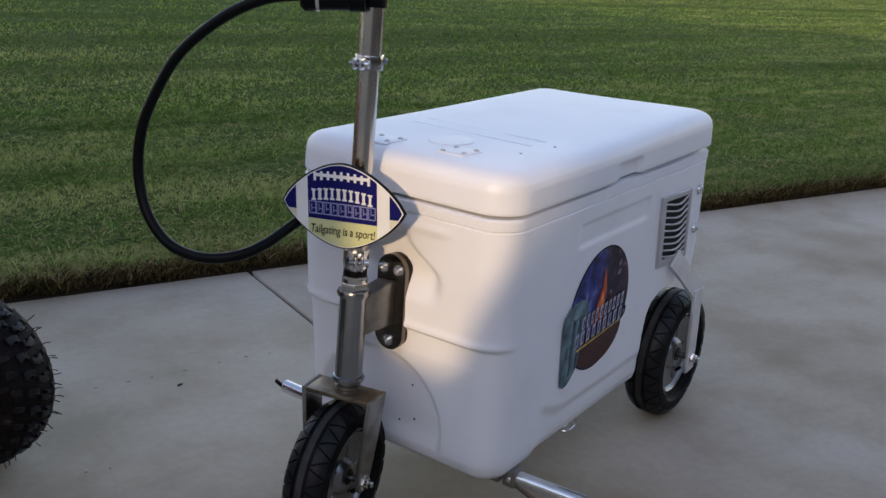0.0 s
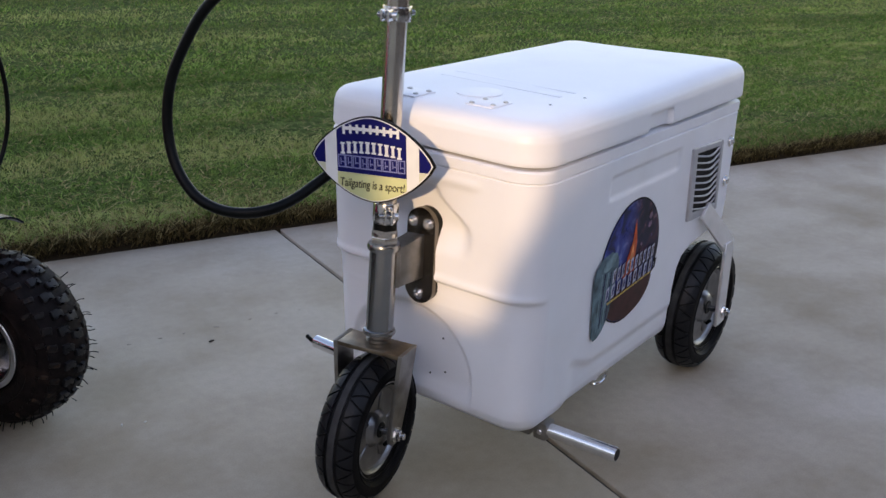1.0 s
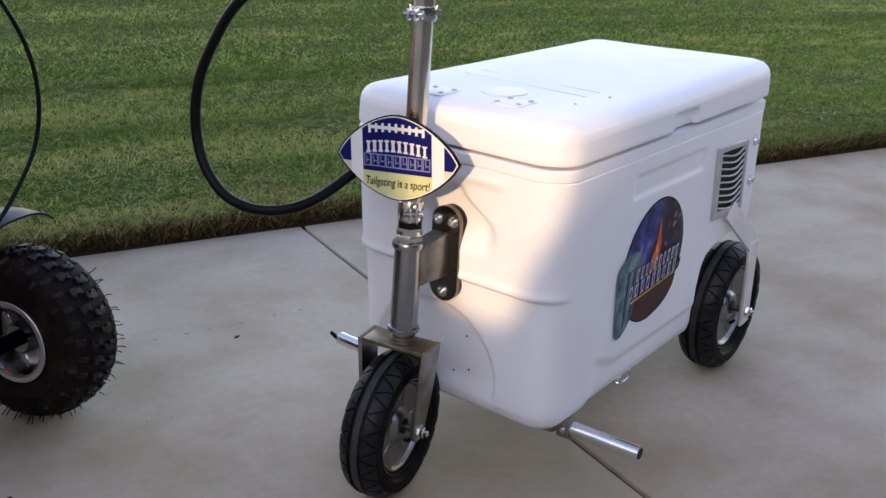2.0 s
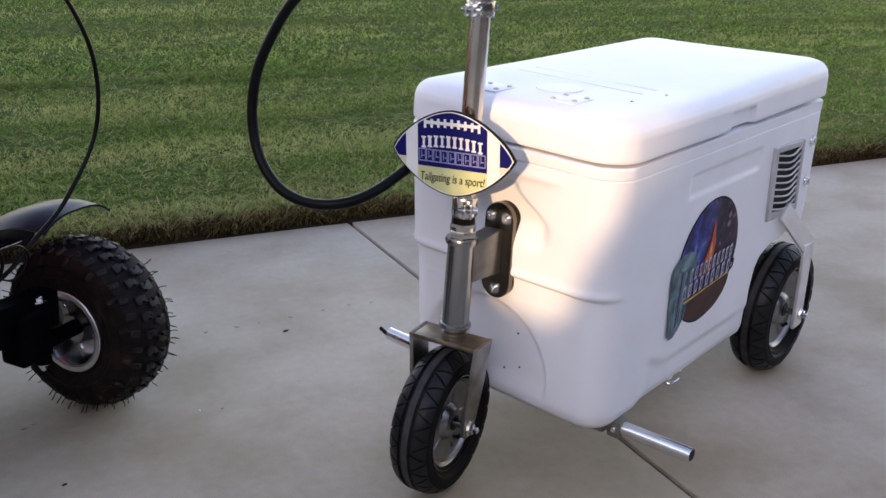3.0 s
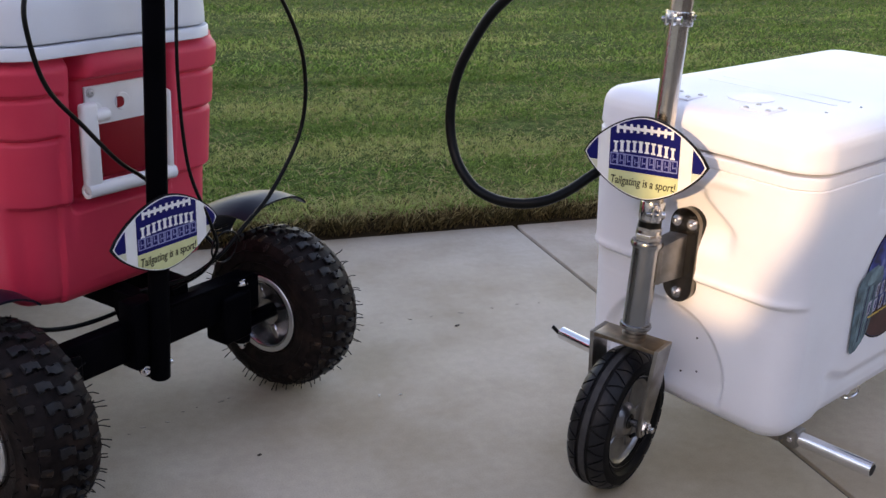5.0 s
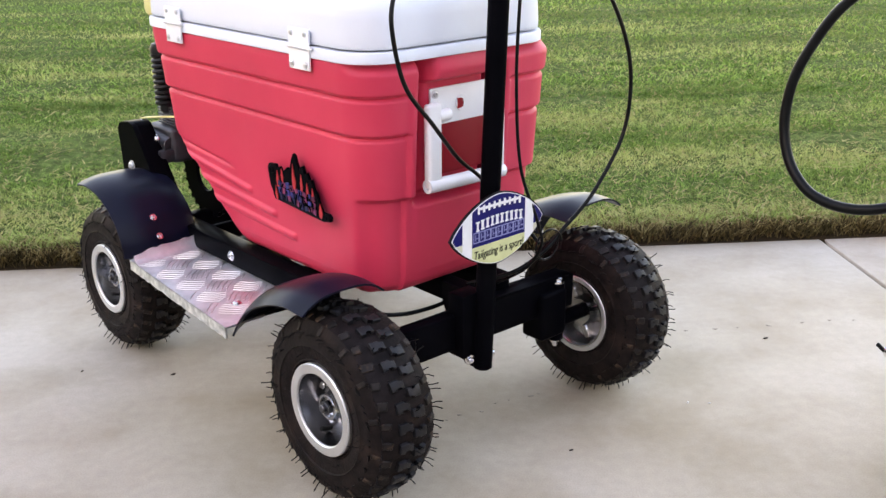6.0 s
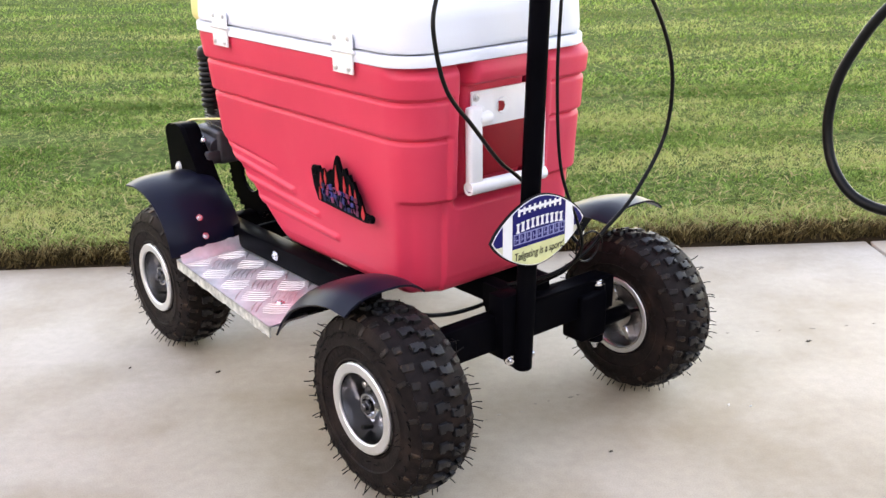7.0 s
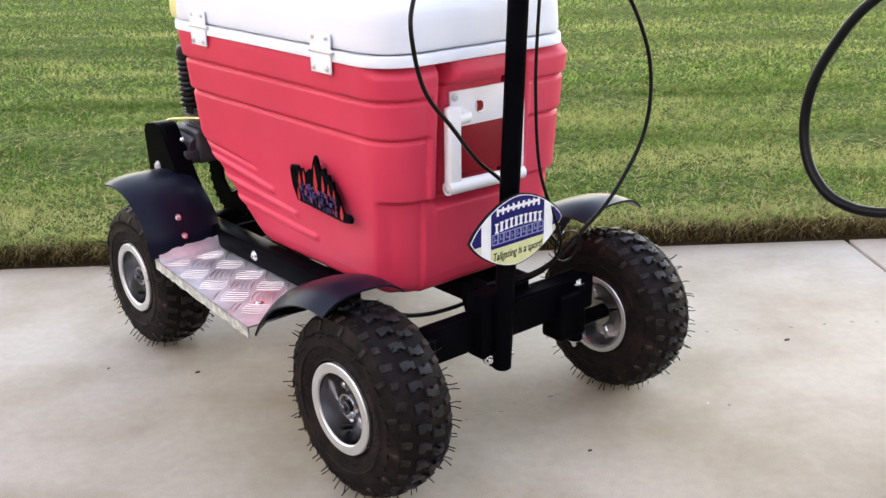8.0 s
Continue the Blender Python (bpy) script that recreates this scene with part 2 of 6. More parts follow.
def concrete_material():
    m = bpy.data.materials.new("concrete")
    m.use_nodes = True
    n, l = m.node_tree.nodes, m.node_tree.links
    b = n["Principled BSDF"]
    tc = n.new("ShaderNodeTexCoord")

    def tex(sc, det, stretch=None):
        t = n.new("ShaderNodeTexNoise")
        t.inputs["Scale"].default_value, t.inputs["Detail"].default_value = sc, det
        if stretch:
            mp = n.new("ShaderNodeMapping")
            mp.inputs["Scale"].default_value = stretch
            l.new(tc.outputs["Object"], mp.inputs["Vector"])
            l.new(mp.outputs["Vector"], t.inputs["Vector"])
        else:
            l.new(tc.outputs["Object"], t.inputs["Vector"])
        return t.outputs["Fac"]

    def ramp(fac, stops):
        r = n.new("ShaderNodeValToRGB")
        r.color_ramp.elements[0].position, r.color_ramp.elements[0].color = stops[0][0], (*stops[0][1], 1)
        r.color_ramp.elements[1].position, r.color_ramp.elements[1].color = stops[-1][0], (*stops[-1][1], 1)
        for pos, c in stops[1:-1]:
            r.color_ramp.elements.new(pos).color = (*c, 1)
        l.new(fac, r.inputs["Fac"])
        return r.outputs["Color"]

    def mul(a, c, f):
        x = n.new("ShaderNodeMix")
        x.data_type, x.blend_type = "RGBA", "MULTIPLY"
        x.inputs["Factor"].default_value = f
        l.new(a, x.inputs["A"])
        l.new(c, x.inputs["B"])
        return x.outputs["Result"]
    col = ramp(tex(1.6, 6), [(0.32, (0.380, 0.316, 0.238)), (0.5, (0.472, 0.406, 0.326)), (0.68, (0.520, 0.460, 0.388))])
    col = mul(col, ramp(tex(5.0, 8), [(0.35, (0.80, 0.76, 0.69)), (0.55, (1, 1, 1))]), 0.8)
    col = mul(col, ramp(tex(2.4, 9, (0.4, 1.7, 1.0)), [(0.36, (0.80, 0.76, 0.70)), (0.58, (1, 1, 1))]), 0.55)
    col = mul(col, ramp(tex(60, 6), [(0.3, (0.86, 0.86, 0.86)), (0.7, (1, 1, 1))]), 0.7)
    col = mul(col, ramp(tex(420, 3), [(0.3, (0.80, 0.79, 0.78)), (0.6, (1, 1, 1))]), 0.6)
    l.new(col, b.inputs["Base Color"])
    b.inputs["Roughness"].default_value = 0.78
    b.inputs["Specular IOR Level"].default_value = 0.35
    h = n.new("ShaderNodeMath")
    h.operation = "ADD"
    l.new(tex(500, 4), h.inputs[0])
    l.new(tex(180, 4, (0.25, 3.0, 1.0)), h.inputs[1])
    bp = n.new("ShaderNodeBump")
    bp.inputs["Strength"].default_value, bp.inputs["Distance"].default_value = 0.22, 0.0015
    l.new(h.outputs["Value"], bp.inputs["Height"])
    l.new(bp.outputs["Normal"], b.inputs["Normal"])
    return m


def grass_material(name, dark, light, dry):
    m = bpy.data.materials.new(name)
    m.use_nodes = True
    n, l = m.node_tree.nodes, m.node_tree.links
    b = n["Principled BSDF"]
    tc, geo = n.new("ShaderNodeTexCoord"), n.new("ShaderNodeNewGeometry")

    def ramp(fac, stops):
        r = n.new("ShaderNodeValToRGB")
        r.color_ramp.elements[0].position, r.color_ramp.elements[0].color = stops[0][0], (*stops[0][1], 1)
        r.color_ramp.elements[1].position, r.color_ramp.elements[1].color = stops[-1][0], (*stops[-1][1], 1)
        l.new(fac, r.inputs["Fac"])
        return r.outputs["Color"]

    def noise_tex(sc, stretch):
        t, mp = n.new("ShaderNodeTexNoise"), n.new("ShaderNodeMapping")
        t.inputs["Scale"].default_value, t.inputs["Detail"].default_value = sc, 5
        mp.inputs["Scale"].default_value = stretch
        l.new(tc.outputs["Object"], mp.inputs["Vector"])
        l.new(mp.outputs["Vector"], t.inputs["Vector"])
        return t.outputs["Fac"]

    def mix(fac, a, c):
        x = n.new("ShaderNodeMix")
        x.data_type = "RGBA"
        l.new(fac, x.inputs["Factor"])
        l.new(a, x.inputs["A"])
        if isinstance(c, tuple):
            x.inputs["B"].default_value = (*c, 1)
        else:
            l.new(c, x.inputs["B"])
        return x.outputs["Result"]
    blade = ramp(geo.outputs["Random Per Island"], [(0.0, dark), (1.0, light)])
    r = n.new("ShaderNodeMapRange")
    r.inputs["From Min"].default_value, r.inputs["From Max"].default_value = 0.49, 0.66
    l.new(noise_tex(1.7, (0.20, 1.7, 1.0)), r.inputs["Value"])
    # the dry streaks thin out along the walk
    gx, sx = n.new("ShaderNodeMapRange"), n.new("ShaderNodeSeparateXYZ")
    gx.inputs["From Min"].default_value, gx.inputs["From Max"].default_value = 0.0, 2.2
    gx.inputs["To Min"].default_value, gx.inputs["To Max"].default_value = 0.75, 0.22
    l.new(tc.outputs["Object"], sx.inputs["Vector"])
    l.new(sx.outputs["X"], gx.inputs["Value"])
    l.new(gx.outputs["Result"], r.inputs["To Max"])
    col = mix(r.outputs["Result"], blade, dry)
    # tufts of a hand's width, darker between
    r3 = n.new("ShaderNodeMapRange")
    r3.inputs["From Min"].default_value, r3.inputs["From Max"].default_value = 0.50, 0.70
    r3.inputs["To Max"].default_value = 0.55
    l.new(noise_tex(22.0, (0.7, 1.0, 1.0)), r3.inputs["Value"])
    col = mix(r3.outputs["Result"], col, dark)
    # dry thinner spots a few hands wide
    r4 = n.new("ShaderNodeMapRange")
    r4.inputs["From Min"].default_value, r4.inputs["From Max"].default_value = 0.54, 0.70
    r4.inputs["To Max"].default_value = 0.6
    l.new(noise_tex(6.5, (0.45, 1.4, 1.0)), r4.inputs["Value"])
    col = mix(r4.outputs["Result"], col, dry)
    # mowing bands along the walk, greener and darker
    r2 = n.new("ShaderNodeMapRange")
    r2.inputs["From Min"].default_value, r2.inputs["From Max"].default_value = 0.50, 0.62
    r2.inputs["To Max"].default_value = 0.6
    l.new(noise_tex(1.0, (0.10, 1.3, 1.0)), r2.inputs["Value"])
    col = mix(r2.outputs["Result"], col, dark)
    l.new(col, b.inputs["Base Color"])
    b.inputs["Roughness"].default_value = 0.6
    b.inputs["Specular IOR Level"].default_value = 0.04
    # blades let some light through
    tr, ms = n.new("ShaderNodeBsdfTranslucent"), n.new("ShaderNodeMixShader")
    l.new(col, tr.inputs["Color"])
    ms.inputs["Fac"].default_value = 0.35
    l.new(b.outputs["BSDF"], ms.inputs[1])
    l.new(tr.outputs["BSDF"], ms.inputs[2])
    l.new(ms.outputs["Shader"], n["Material Output"].inputs["Surface"])
    return m


M_CONCRETE = concrete_material()
M_JOINT = material("dark_joint", (0.055, 0.048, 0.04), 0.9, vary=0.3, scale=60, bump=0.3, bump_scale=200)
M_SOIL = material("green_thatch_and_soil", (0.062, 0.094, 0.024), 0.95, vary=0.5, scale=40, bump=0.9, bump_scale=150, dirt=(0.070, 0.075, 0.022), dirt_scale=30, dirt_amount=0.6, spec=0.03)
# the turf's cut edge is bare brown soil
_sn, _sl = M_SOIL.node_tree.nodes, M_SOIL.node_tree.links
_tc, _sep, _mr, _mx = _sn.new("ShaderNodeTexCoord"), _sn.new("ShaderNodeSeparateXYZ"), _sn.new("ShaderNodeMapRange"), _sn.new("ShaderNodeMix")
_mx.data_type = "RGBA"
_mr.inputs["From Min"].default_value, _mr.inputs["From Max"].default_value = EDGE_Y + 0.02, EDGE_Y + 0.09
_sl.new(_tc.outputs["Object"], _sep.inputs["Vector"])
_sl.new(_sep.outputs["Y"], _mr.inputs["Value"])
_sl.new(_mr.outputs["Result"], _mx.inputs["Factor"])
_mx.inputs["A"].default_value = (0.030, 0.021, 0.012, 1)
_sl.new(_sn["Principled BSDF"].inputs["Base Color"].links[0].from_socket, _mx.inputs["B"])
_sl.new(_mx.outputs["Result"], _sn["Principled BSDF"].inputs["Base Color"])
M_GRASS = grass_material("lawn_blades", (0.048, 0.108, 0.020), (0.31, 0.48, 0.115), (0.60, 0.56, 0.24))
M_STRAW = grass_material("straw_blades", (0.26, 0.21, 0.09), (0.52, 0.44, 0.22), (0.36, 0.30, 0.13))
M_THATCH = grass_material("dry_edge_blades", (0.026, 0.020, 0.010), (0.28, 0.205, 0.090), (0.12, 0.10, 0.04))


def sheet(name, xs, ys, mat, height, label, category):
    """A ground sheet on a grid of lines, with a height at each crossing."""
    verts = [(x, y, height(x, y)) for y in ys for x in xs]
    nx = len(xs)
    faces = [(j * nx + i, j * nx + i + 1, (j + 1) * nx + i + 1, (j + 1) * nx + i) for j in range(len(ys) - 1) for i in range(nx - 1)]
    me = bpy.data.meshes.new(name)
    me.from_pydata(verts, [], faces)
    ob = link(name, me, mat)
    return tagged(ob, label, category, kind="structure")


def lawn_height(x, y):
    ragged = 0.010 * noise.noise(Vector((x * 9, 0.3, 0))) + 0.006 * noise.noise(Vector((x * 31, 0.7, 0)))
    rise = 0.030 * ease(y, EDGE_Y + 0.004 + ragged, EDGE_Y + 0.030 + ragged)
    return rise - 0.03 * (1 - ease(y, EDGE_Y - 0.06, EDGE_Y - 0.004)) + 0.010 * noise.noise(Vector((x * 2.5, y * 4, 0))) * ease(y, EDGE_Y + 0.02, EDGE_Y + 0.2)


def axis_lines(near, step, far):
    a = list(np.arange(-near, near + step / 2, step))
    return [-far, -far / 4, -far / 12] + [round(float(v), 4) for v in a] + [far / 12, far / 4, far]


# one ground sheet out to the horizon; the pavement slabs lie on it
ground = sheet("ground", axis_lines(6, 0.03, 3000), [-3000, -600, -100, -12, EDGE_Y - 0.07, EDGE_Y - 0.004] + [EDGE_Y + 0.006 * i for i in range(1, 9)] + [EDGE_Y + 0.1 * i for i in range(1, 70)] + [20, 80, 400, 3000], M_SOIL, lawn_height, "lawn soil with brown thatch beneath mown grass", "ground")


def slab(x0, x1, y0, y1):
    bm = bmesh.new()
    box(bm, (x1 - x0, y1 - y0, 0.1), Matrix.Translation(((x0 + x1) / 2, (y0 + y1) / 2, -0.05)), 0.004, 2)
    return bm


pavement = tagged(new("pavement"), "pale grey broom-finished concrete walkway in slabs", "pavement", kind="structure")
part("slab", slab(JOINT_X + 0.004, JOINT_X + 9.0, -7.0, EDGE_Y), M_CONCRETE, pavement)
part("slab", slab(JOINT_X - 9.0, JOINT_X - 0.004, -7.0, EDGE_Y), M_CONCRETE, pavement)
joint = part("joint_filler", boxed((0.012, 9.08, 0.08), Matrix.Translation((JOINT_X, -2.46, -0.047)), 0), M_JOINT, pavement, "dark dirt-filled joint")


def blades(name, count, place, tall, wide, mat, label, lean=(0.3, 1.6), seed=3):
    """Grass blades as bent slips of two faces each; lean is how far the tip lies over, in blade heights."""
    rng = np.random.default_rng(seed)
    x, y, z = place(rng, count)
    clump = np.sin(x * 61 + 3 * np.sin(y * 37)) * np.sin(y * 83 + 3 * np.sin(x * 29)) + 0.7 * np.sin(x * 143 + 2 * y * 17) * np.sin(y * 171 - x * 31)
    h = tall * rng.uniform(0.5, 1.3, count) * (1 + 0.30 * clump)
    w = wide * rng.uniform(0.7, 1.3, count)
    a, tilt = rng.uniform(0, 2 * np.pi, count), rng.uniform(lean[0], lean[1], count)
    s = 3.1 * np.sin(x * 41 + 2 * np.sin(y * 23)) + 3.1 * np.sin(y * 47 + 1.3) + rng.normal(0, 0.9, count)
    dx, dy = np.cos(a) * w / 2, np.sin(a) * w / 2
    lx, ly = np.cos(s) * tilt * h, np.sin(s) * tilt * h
    v = np.empty((count, 5, 3))
    for k, (f, sg, up) in enumerate(((0, -1, 0), (0, 1, 0), (0.40, 0.8, 0.65), (0.40, -0.8, 0.65), (1, 0, 0.90))):
        v[:, k, 0], v[:, k, 1], v[:, k, 2] = x + dx * sg + lx * f, y + dy * sg + ly * f, z + h * up
    base = np.arange(count)[:, None] * 5
    quads, tris = (base + np.array([0, 1, 2, 3])), (base + np.array([3, 2, 4]))
    me = bpy.data.meshes.new(name)
    me.from_pydata(v.reshape(-1, 3).tolist(), [], quads.tolist() + tris.tolist())
    ob = link(name, me, mat, smooth=False)
    return tagged(ob, label, "grass", kind="stuff")


def lawn_place(y0, y1, power=1.0, up=0.0):
    def place(rng, n):
        y = y0 + (y1 - y0) * rng.uniform(0, 1, n) ** power
        x = rng.uniform(0, 1, n) * (2.05 * y + 1.2) - 0.5 * y - 0.7
        z = np.array([lawn_height(px, py) for px, py in zip(x.tolist(), y.tolist())]) if n < 30000 else 0.030 + 0.004 * np.sin(x * 5.3 + 2 * np.sin(y * 3.1)) * np.cos(y * 7.7)
        return x, y, z + up - 0.004
    return place


def edge_place(low, high, reach, start=0.004):
    def place(rng, n):
        x = rng.uniform(-2.6, 4.6, n)
        wave = 0.008 * np.sin(x * 23) * np.sin(x * 7.1) + 0.006 * np.sin(x * 51 + 1)
        y = EDGE_Y + start + wave * 0.5 + reach * rng.uniform(0, 1, n) ** 1.6
        return x, y, low + (high - low) * rng.uniform(0, 1, n)
    return place


blades("grass", 260000, lawn_place(EDGE_Y + 0.055, 3.7), 0.0145, 0.0027, M_GRASS, "short mown green lawn with pale dry patches", (0.3, 2.2), 3)
blades("grass", 240000, lawn_place(3.6, 11.0, 1.35), 0.018, 0.0062, M_GRASS, "short mown green lawn with pale dry patches", (0.3, 2.2), 4)
blades("grass_clippings", 50000, lawn_place(EDGE_Y + 0.02, 6.5, 1.2, 0.014), 0.0065, 0.0034, M_STRAW, "straw-coloured clippings scattered over the lawn", (2.0, 7.0), 6)
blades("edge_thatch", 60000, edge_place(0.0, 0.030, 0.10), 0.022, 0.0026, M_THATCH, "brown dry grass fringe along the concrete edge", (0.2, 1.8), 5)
blades("edge_grass", 12000, edge_place(0.024, 0.034, 0.07, 0.030), 0.026, 0.0030, M_GRASS, "ragged green tufts along the lawn edge", (0.4, 1.8), 7)
blades("edge_straw", 9000, edge_place(0.012, 0.038, 0.13), 0.022, 0.0022, M_STRAW, "pale straw hanging over the concrete edge", (0.8, 2.6), 8)


# bits of debris on the concrete
def debris(at, size, turn, mat, label, thick=0.0016):
    rng = random.Random(int(at[0] * 1000))
    n = 9
    pts = [(size * rng.uniform(0.6, 1.1) * math.cos(2 * math.pi * i / n), 0.45 * size * rng.uniform(0.6, 1.1) * math.sin(2 * math.pi * i / n)) for i in range(n)]
    ob = part("leaf_scrap", prism(bmesh.new(), pts, thick, Matrix.Translation((*at, 0.0004)) @ Matrix.Rotation(turn, 4, "Z"), thick * 0.3), mat)
    return tagged(ob, label, "debris", "scraps on the concrete")


M_SCRAP = material("dry_leaf", (0.035, 0.025, 0.018), 0.9, vary=0.3, scale=200)
M_SMUDGE = material("dirt_on_concrete", (0.33, 0.285, 0.235), 0.9, vary=0.2, scale=120)
M_CHIP = material("pale_chip", (0.62, 0.60, 0.56), 0.8, vary=0.1, scale=200)
for at, size, turn, mat in (((0.525, 1.574), 0.0065, 0.3, M_SCRAP), ((-0.521, 1.542), 0.0055, 0.6, M_SCRAP), ((0.095, 1.234), 0.004, 0.2, M_SCRAP), ((-0.679, 1.570), 0.003, 0.9, M_SCRAP), ((0.310, 1.356), 0.004, 1.2, M_CHIP), ((0.343, 1.350), 0.003, 0.4, M_CHIP)):
    debris(at, size, turn, mat, "small dark dry leaf scrap lying on concrete" if mat is M_SCRAP else "small pale chip lying on the concrete")


# unseen plain screen to the south-west, added to keep the low sun off the pavement but for one opening
def smudges(x0, y0, x1, y1, count, seed):
    """A broken trail of faint dirt marks on the concrete."""
    g = random.Random(seed)
    for i in range(count):
        f = (i + g.uniform(-0.3, 0.3)) / (count - 1)
        debris((x0 + (x1 - x0) * f + g.uniform(-0.006, 0.006), y0 + (y1 - y0) * f + g.uniform(-0.006, 0.006)), g.uniform(0.0025, 0.006), g.uniform(-0.5, 0.5), M_SMUDGE, "faint dark dirt smudge on the concrete", 0.0005)


smudges(0.34, 1.624, 0.73, 1.636, 8, 8)
smudges(-0.078, 1.339, 0.087, 1.418, 7, 12)


def screen_with_opening(at, along, tall, left, right, hole, thick):
    """An added sun screen through at, running along a direction; hole is a closed outline of (s, z) inside it."""
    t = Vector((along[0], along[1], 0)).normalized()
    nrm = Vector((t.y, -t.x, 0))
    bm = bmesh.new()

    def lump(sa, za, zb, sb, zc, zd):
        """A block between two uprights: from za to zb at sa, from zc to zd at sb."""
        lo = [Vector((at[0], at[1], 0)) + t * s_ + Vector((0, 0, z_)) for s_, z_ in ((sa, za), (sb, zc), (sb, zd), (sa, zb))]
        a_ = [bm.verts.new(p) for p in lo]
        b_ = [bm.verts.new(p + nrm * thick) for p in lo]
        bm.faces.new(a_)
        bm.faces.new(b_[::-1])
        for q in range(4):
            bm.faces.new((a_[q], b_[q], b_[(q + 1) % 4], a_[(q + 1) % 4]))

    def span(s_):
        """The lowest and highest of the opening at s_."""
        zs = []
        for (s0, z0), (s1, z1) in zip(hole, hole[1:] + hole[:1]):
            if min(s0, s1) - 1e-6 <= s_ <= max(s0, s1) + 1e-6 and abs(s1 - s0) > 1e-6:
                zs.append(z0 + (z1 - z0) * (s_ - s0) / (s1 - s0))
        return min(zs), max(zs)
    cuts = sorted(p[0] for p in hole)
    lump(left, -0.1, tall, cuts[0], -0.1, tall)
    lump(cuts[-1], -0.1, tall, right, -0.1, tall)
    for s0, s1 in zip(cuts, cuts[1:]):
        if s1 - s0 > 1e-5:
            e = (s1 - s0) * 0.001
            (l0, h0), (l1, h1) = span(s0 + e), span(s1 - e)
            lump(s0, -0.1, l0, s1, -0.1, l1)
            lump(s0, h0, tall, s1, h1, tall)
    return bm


M_SCREEN = material("tan_screen", (0.46, 0.42, 0.36), 0.9, vary=0.1, scale=12, bump=0.4, bump_scale=120)
M_SHADEWALL = material("dark_brown_wall", (0.14, 0.10, 0.08), 0.9, vary=0.15, scale=12, bump=0.4, bump_scale=120)
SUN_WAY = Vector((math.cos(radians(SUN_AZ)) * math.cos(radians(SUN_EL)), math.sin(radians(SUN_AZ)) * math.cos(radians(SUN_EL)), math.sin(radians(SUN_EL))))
SCREEN_AT = Vector((0.62, 0.98, 0.36)) + SUN_WAY * 9.0
SCREEN_RUN = Vector((-math.sin(radians(SUN_AZ)), math.cos(radians(SUN_AZ)), 0))
# opening cut to throw this sun patch on the white tub's front
SUN_PATCH = [(0.030, 0.535), (-0.232, 0.575), (-0.216, 0.490), (-0.184, 0.425), (-0.150, 0.365), (-0.134, 0.324), (-0.126, 0.285), (-0.104, 0.250), (-0.060, 0.246), (-0.010, 0.256), (0.026, 0.270)]
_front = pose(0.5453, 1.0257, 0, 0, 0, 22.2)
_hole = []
for _y, _z in SUN_PATCH:
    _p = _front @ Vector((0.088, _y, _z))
    _q = _p + SUN_WAY * ((SCREEN_AT - _p).dot(Vector((SUN_WAY.x, SUN_WAY.y, 0))) / (SUN_WAY.x ** 2 + SUN_WAY.y ** 2))
    _hole.append(((_q - SCREEN_AT).dot(SCREEN_RUN), _q.z))
tagged(part("sun_screen", screen_with_opening(SCREEN_AT, SCREEN_RUN, 4.6, -17.0, 8.0, _hole, 0.02), M_SCREEN, smooth=False), "unseen tan screen added to shape the sun patch", "wall", kind="structure")


# plain dark walls added out of sight to dim the skylight from the south-east
tagged(part("shade_wall_east", boxed((0.2, 6.4, 2.5), Matrix.Translation((4.6, -3.2, 1.25)), 0.004), M_SHADEWALL, smooth=False), "unseen dark brown wall added to dim the skylight", "wall", kind="structure")
tagged(part("shade_wall_south", boxed((7.2, 0.2, 3.6), Matrix.Translation((0.89, -6.3, 1.8)), 0.004), M_SHADEWALL, smooth=False), "unseen dark brown wall added to dim the skylight", "wall", kind="structure")
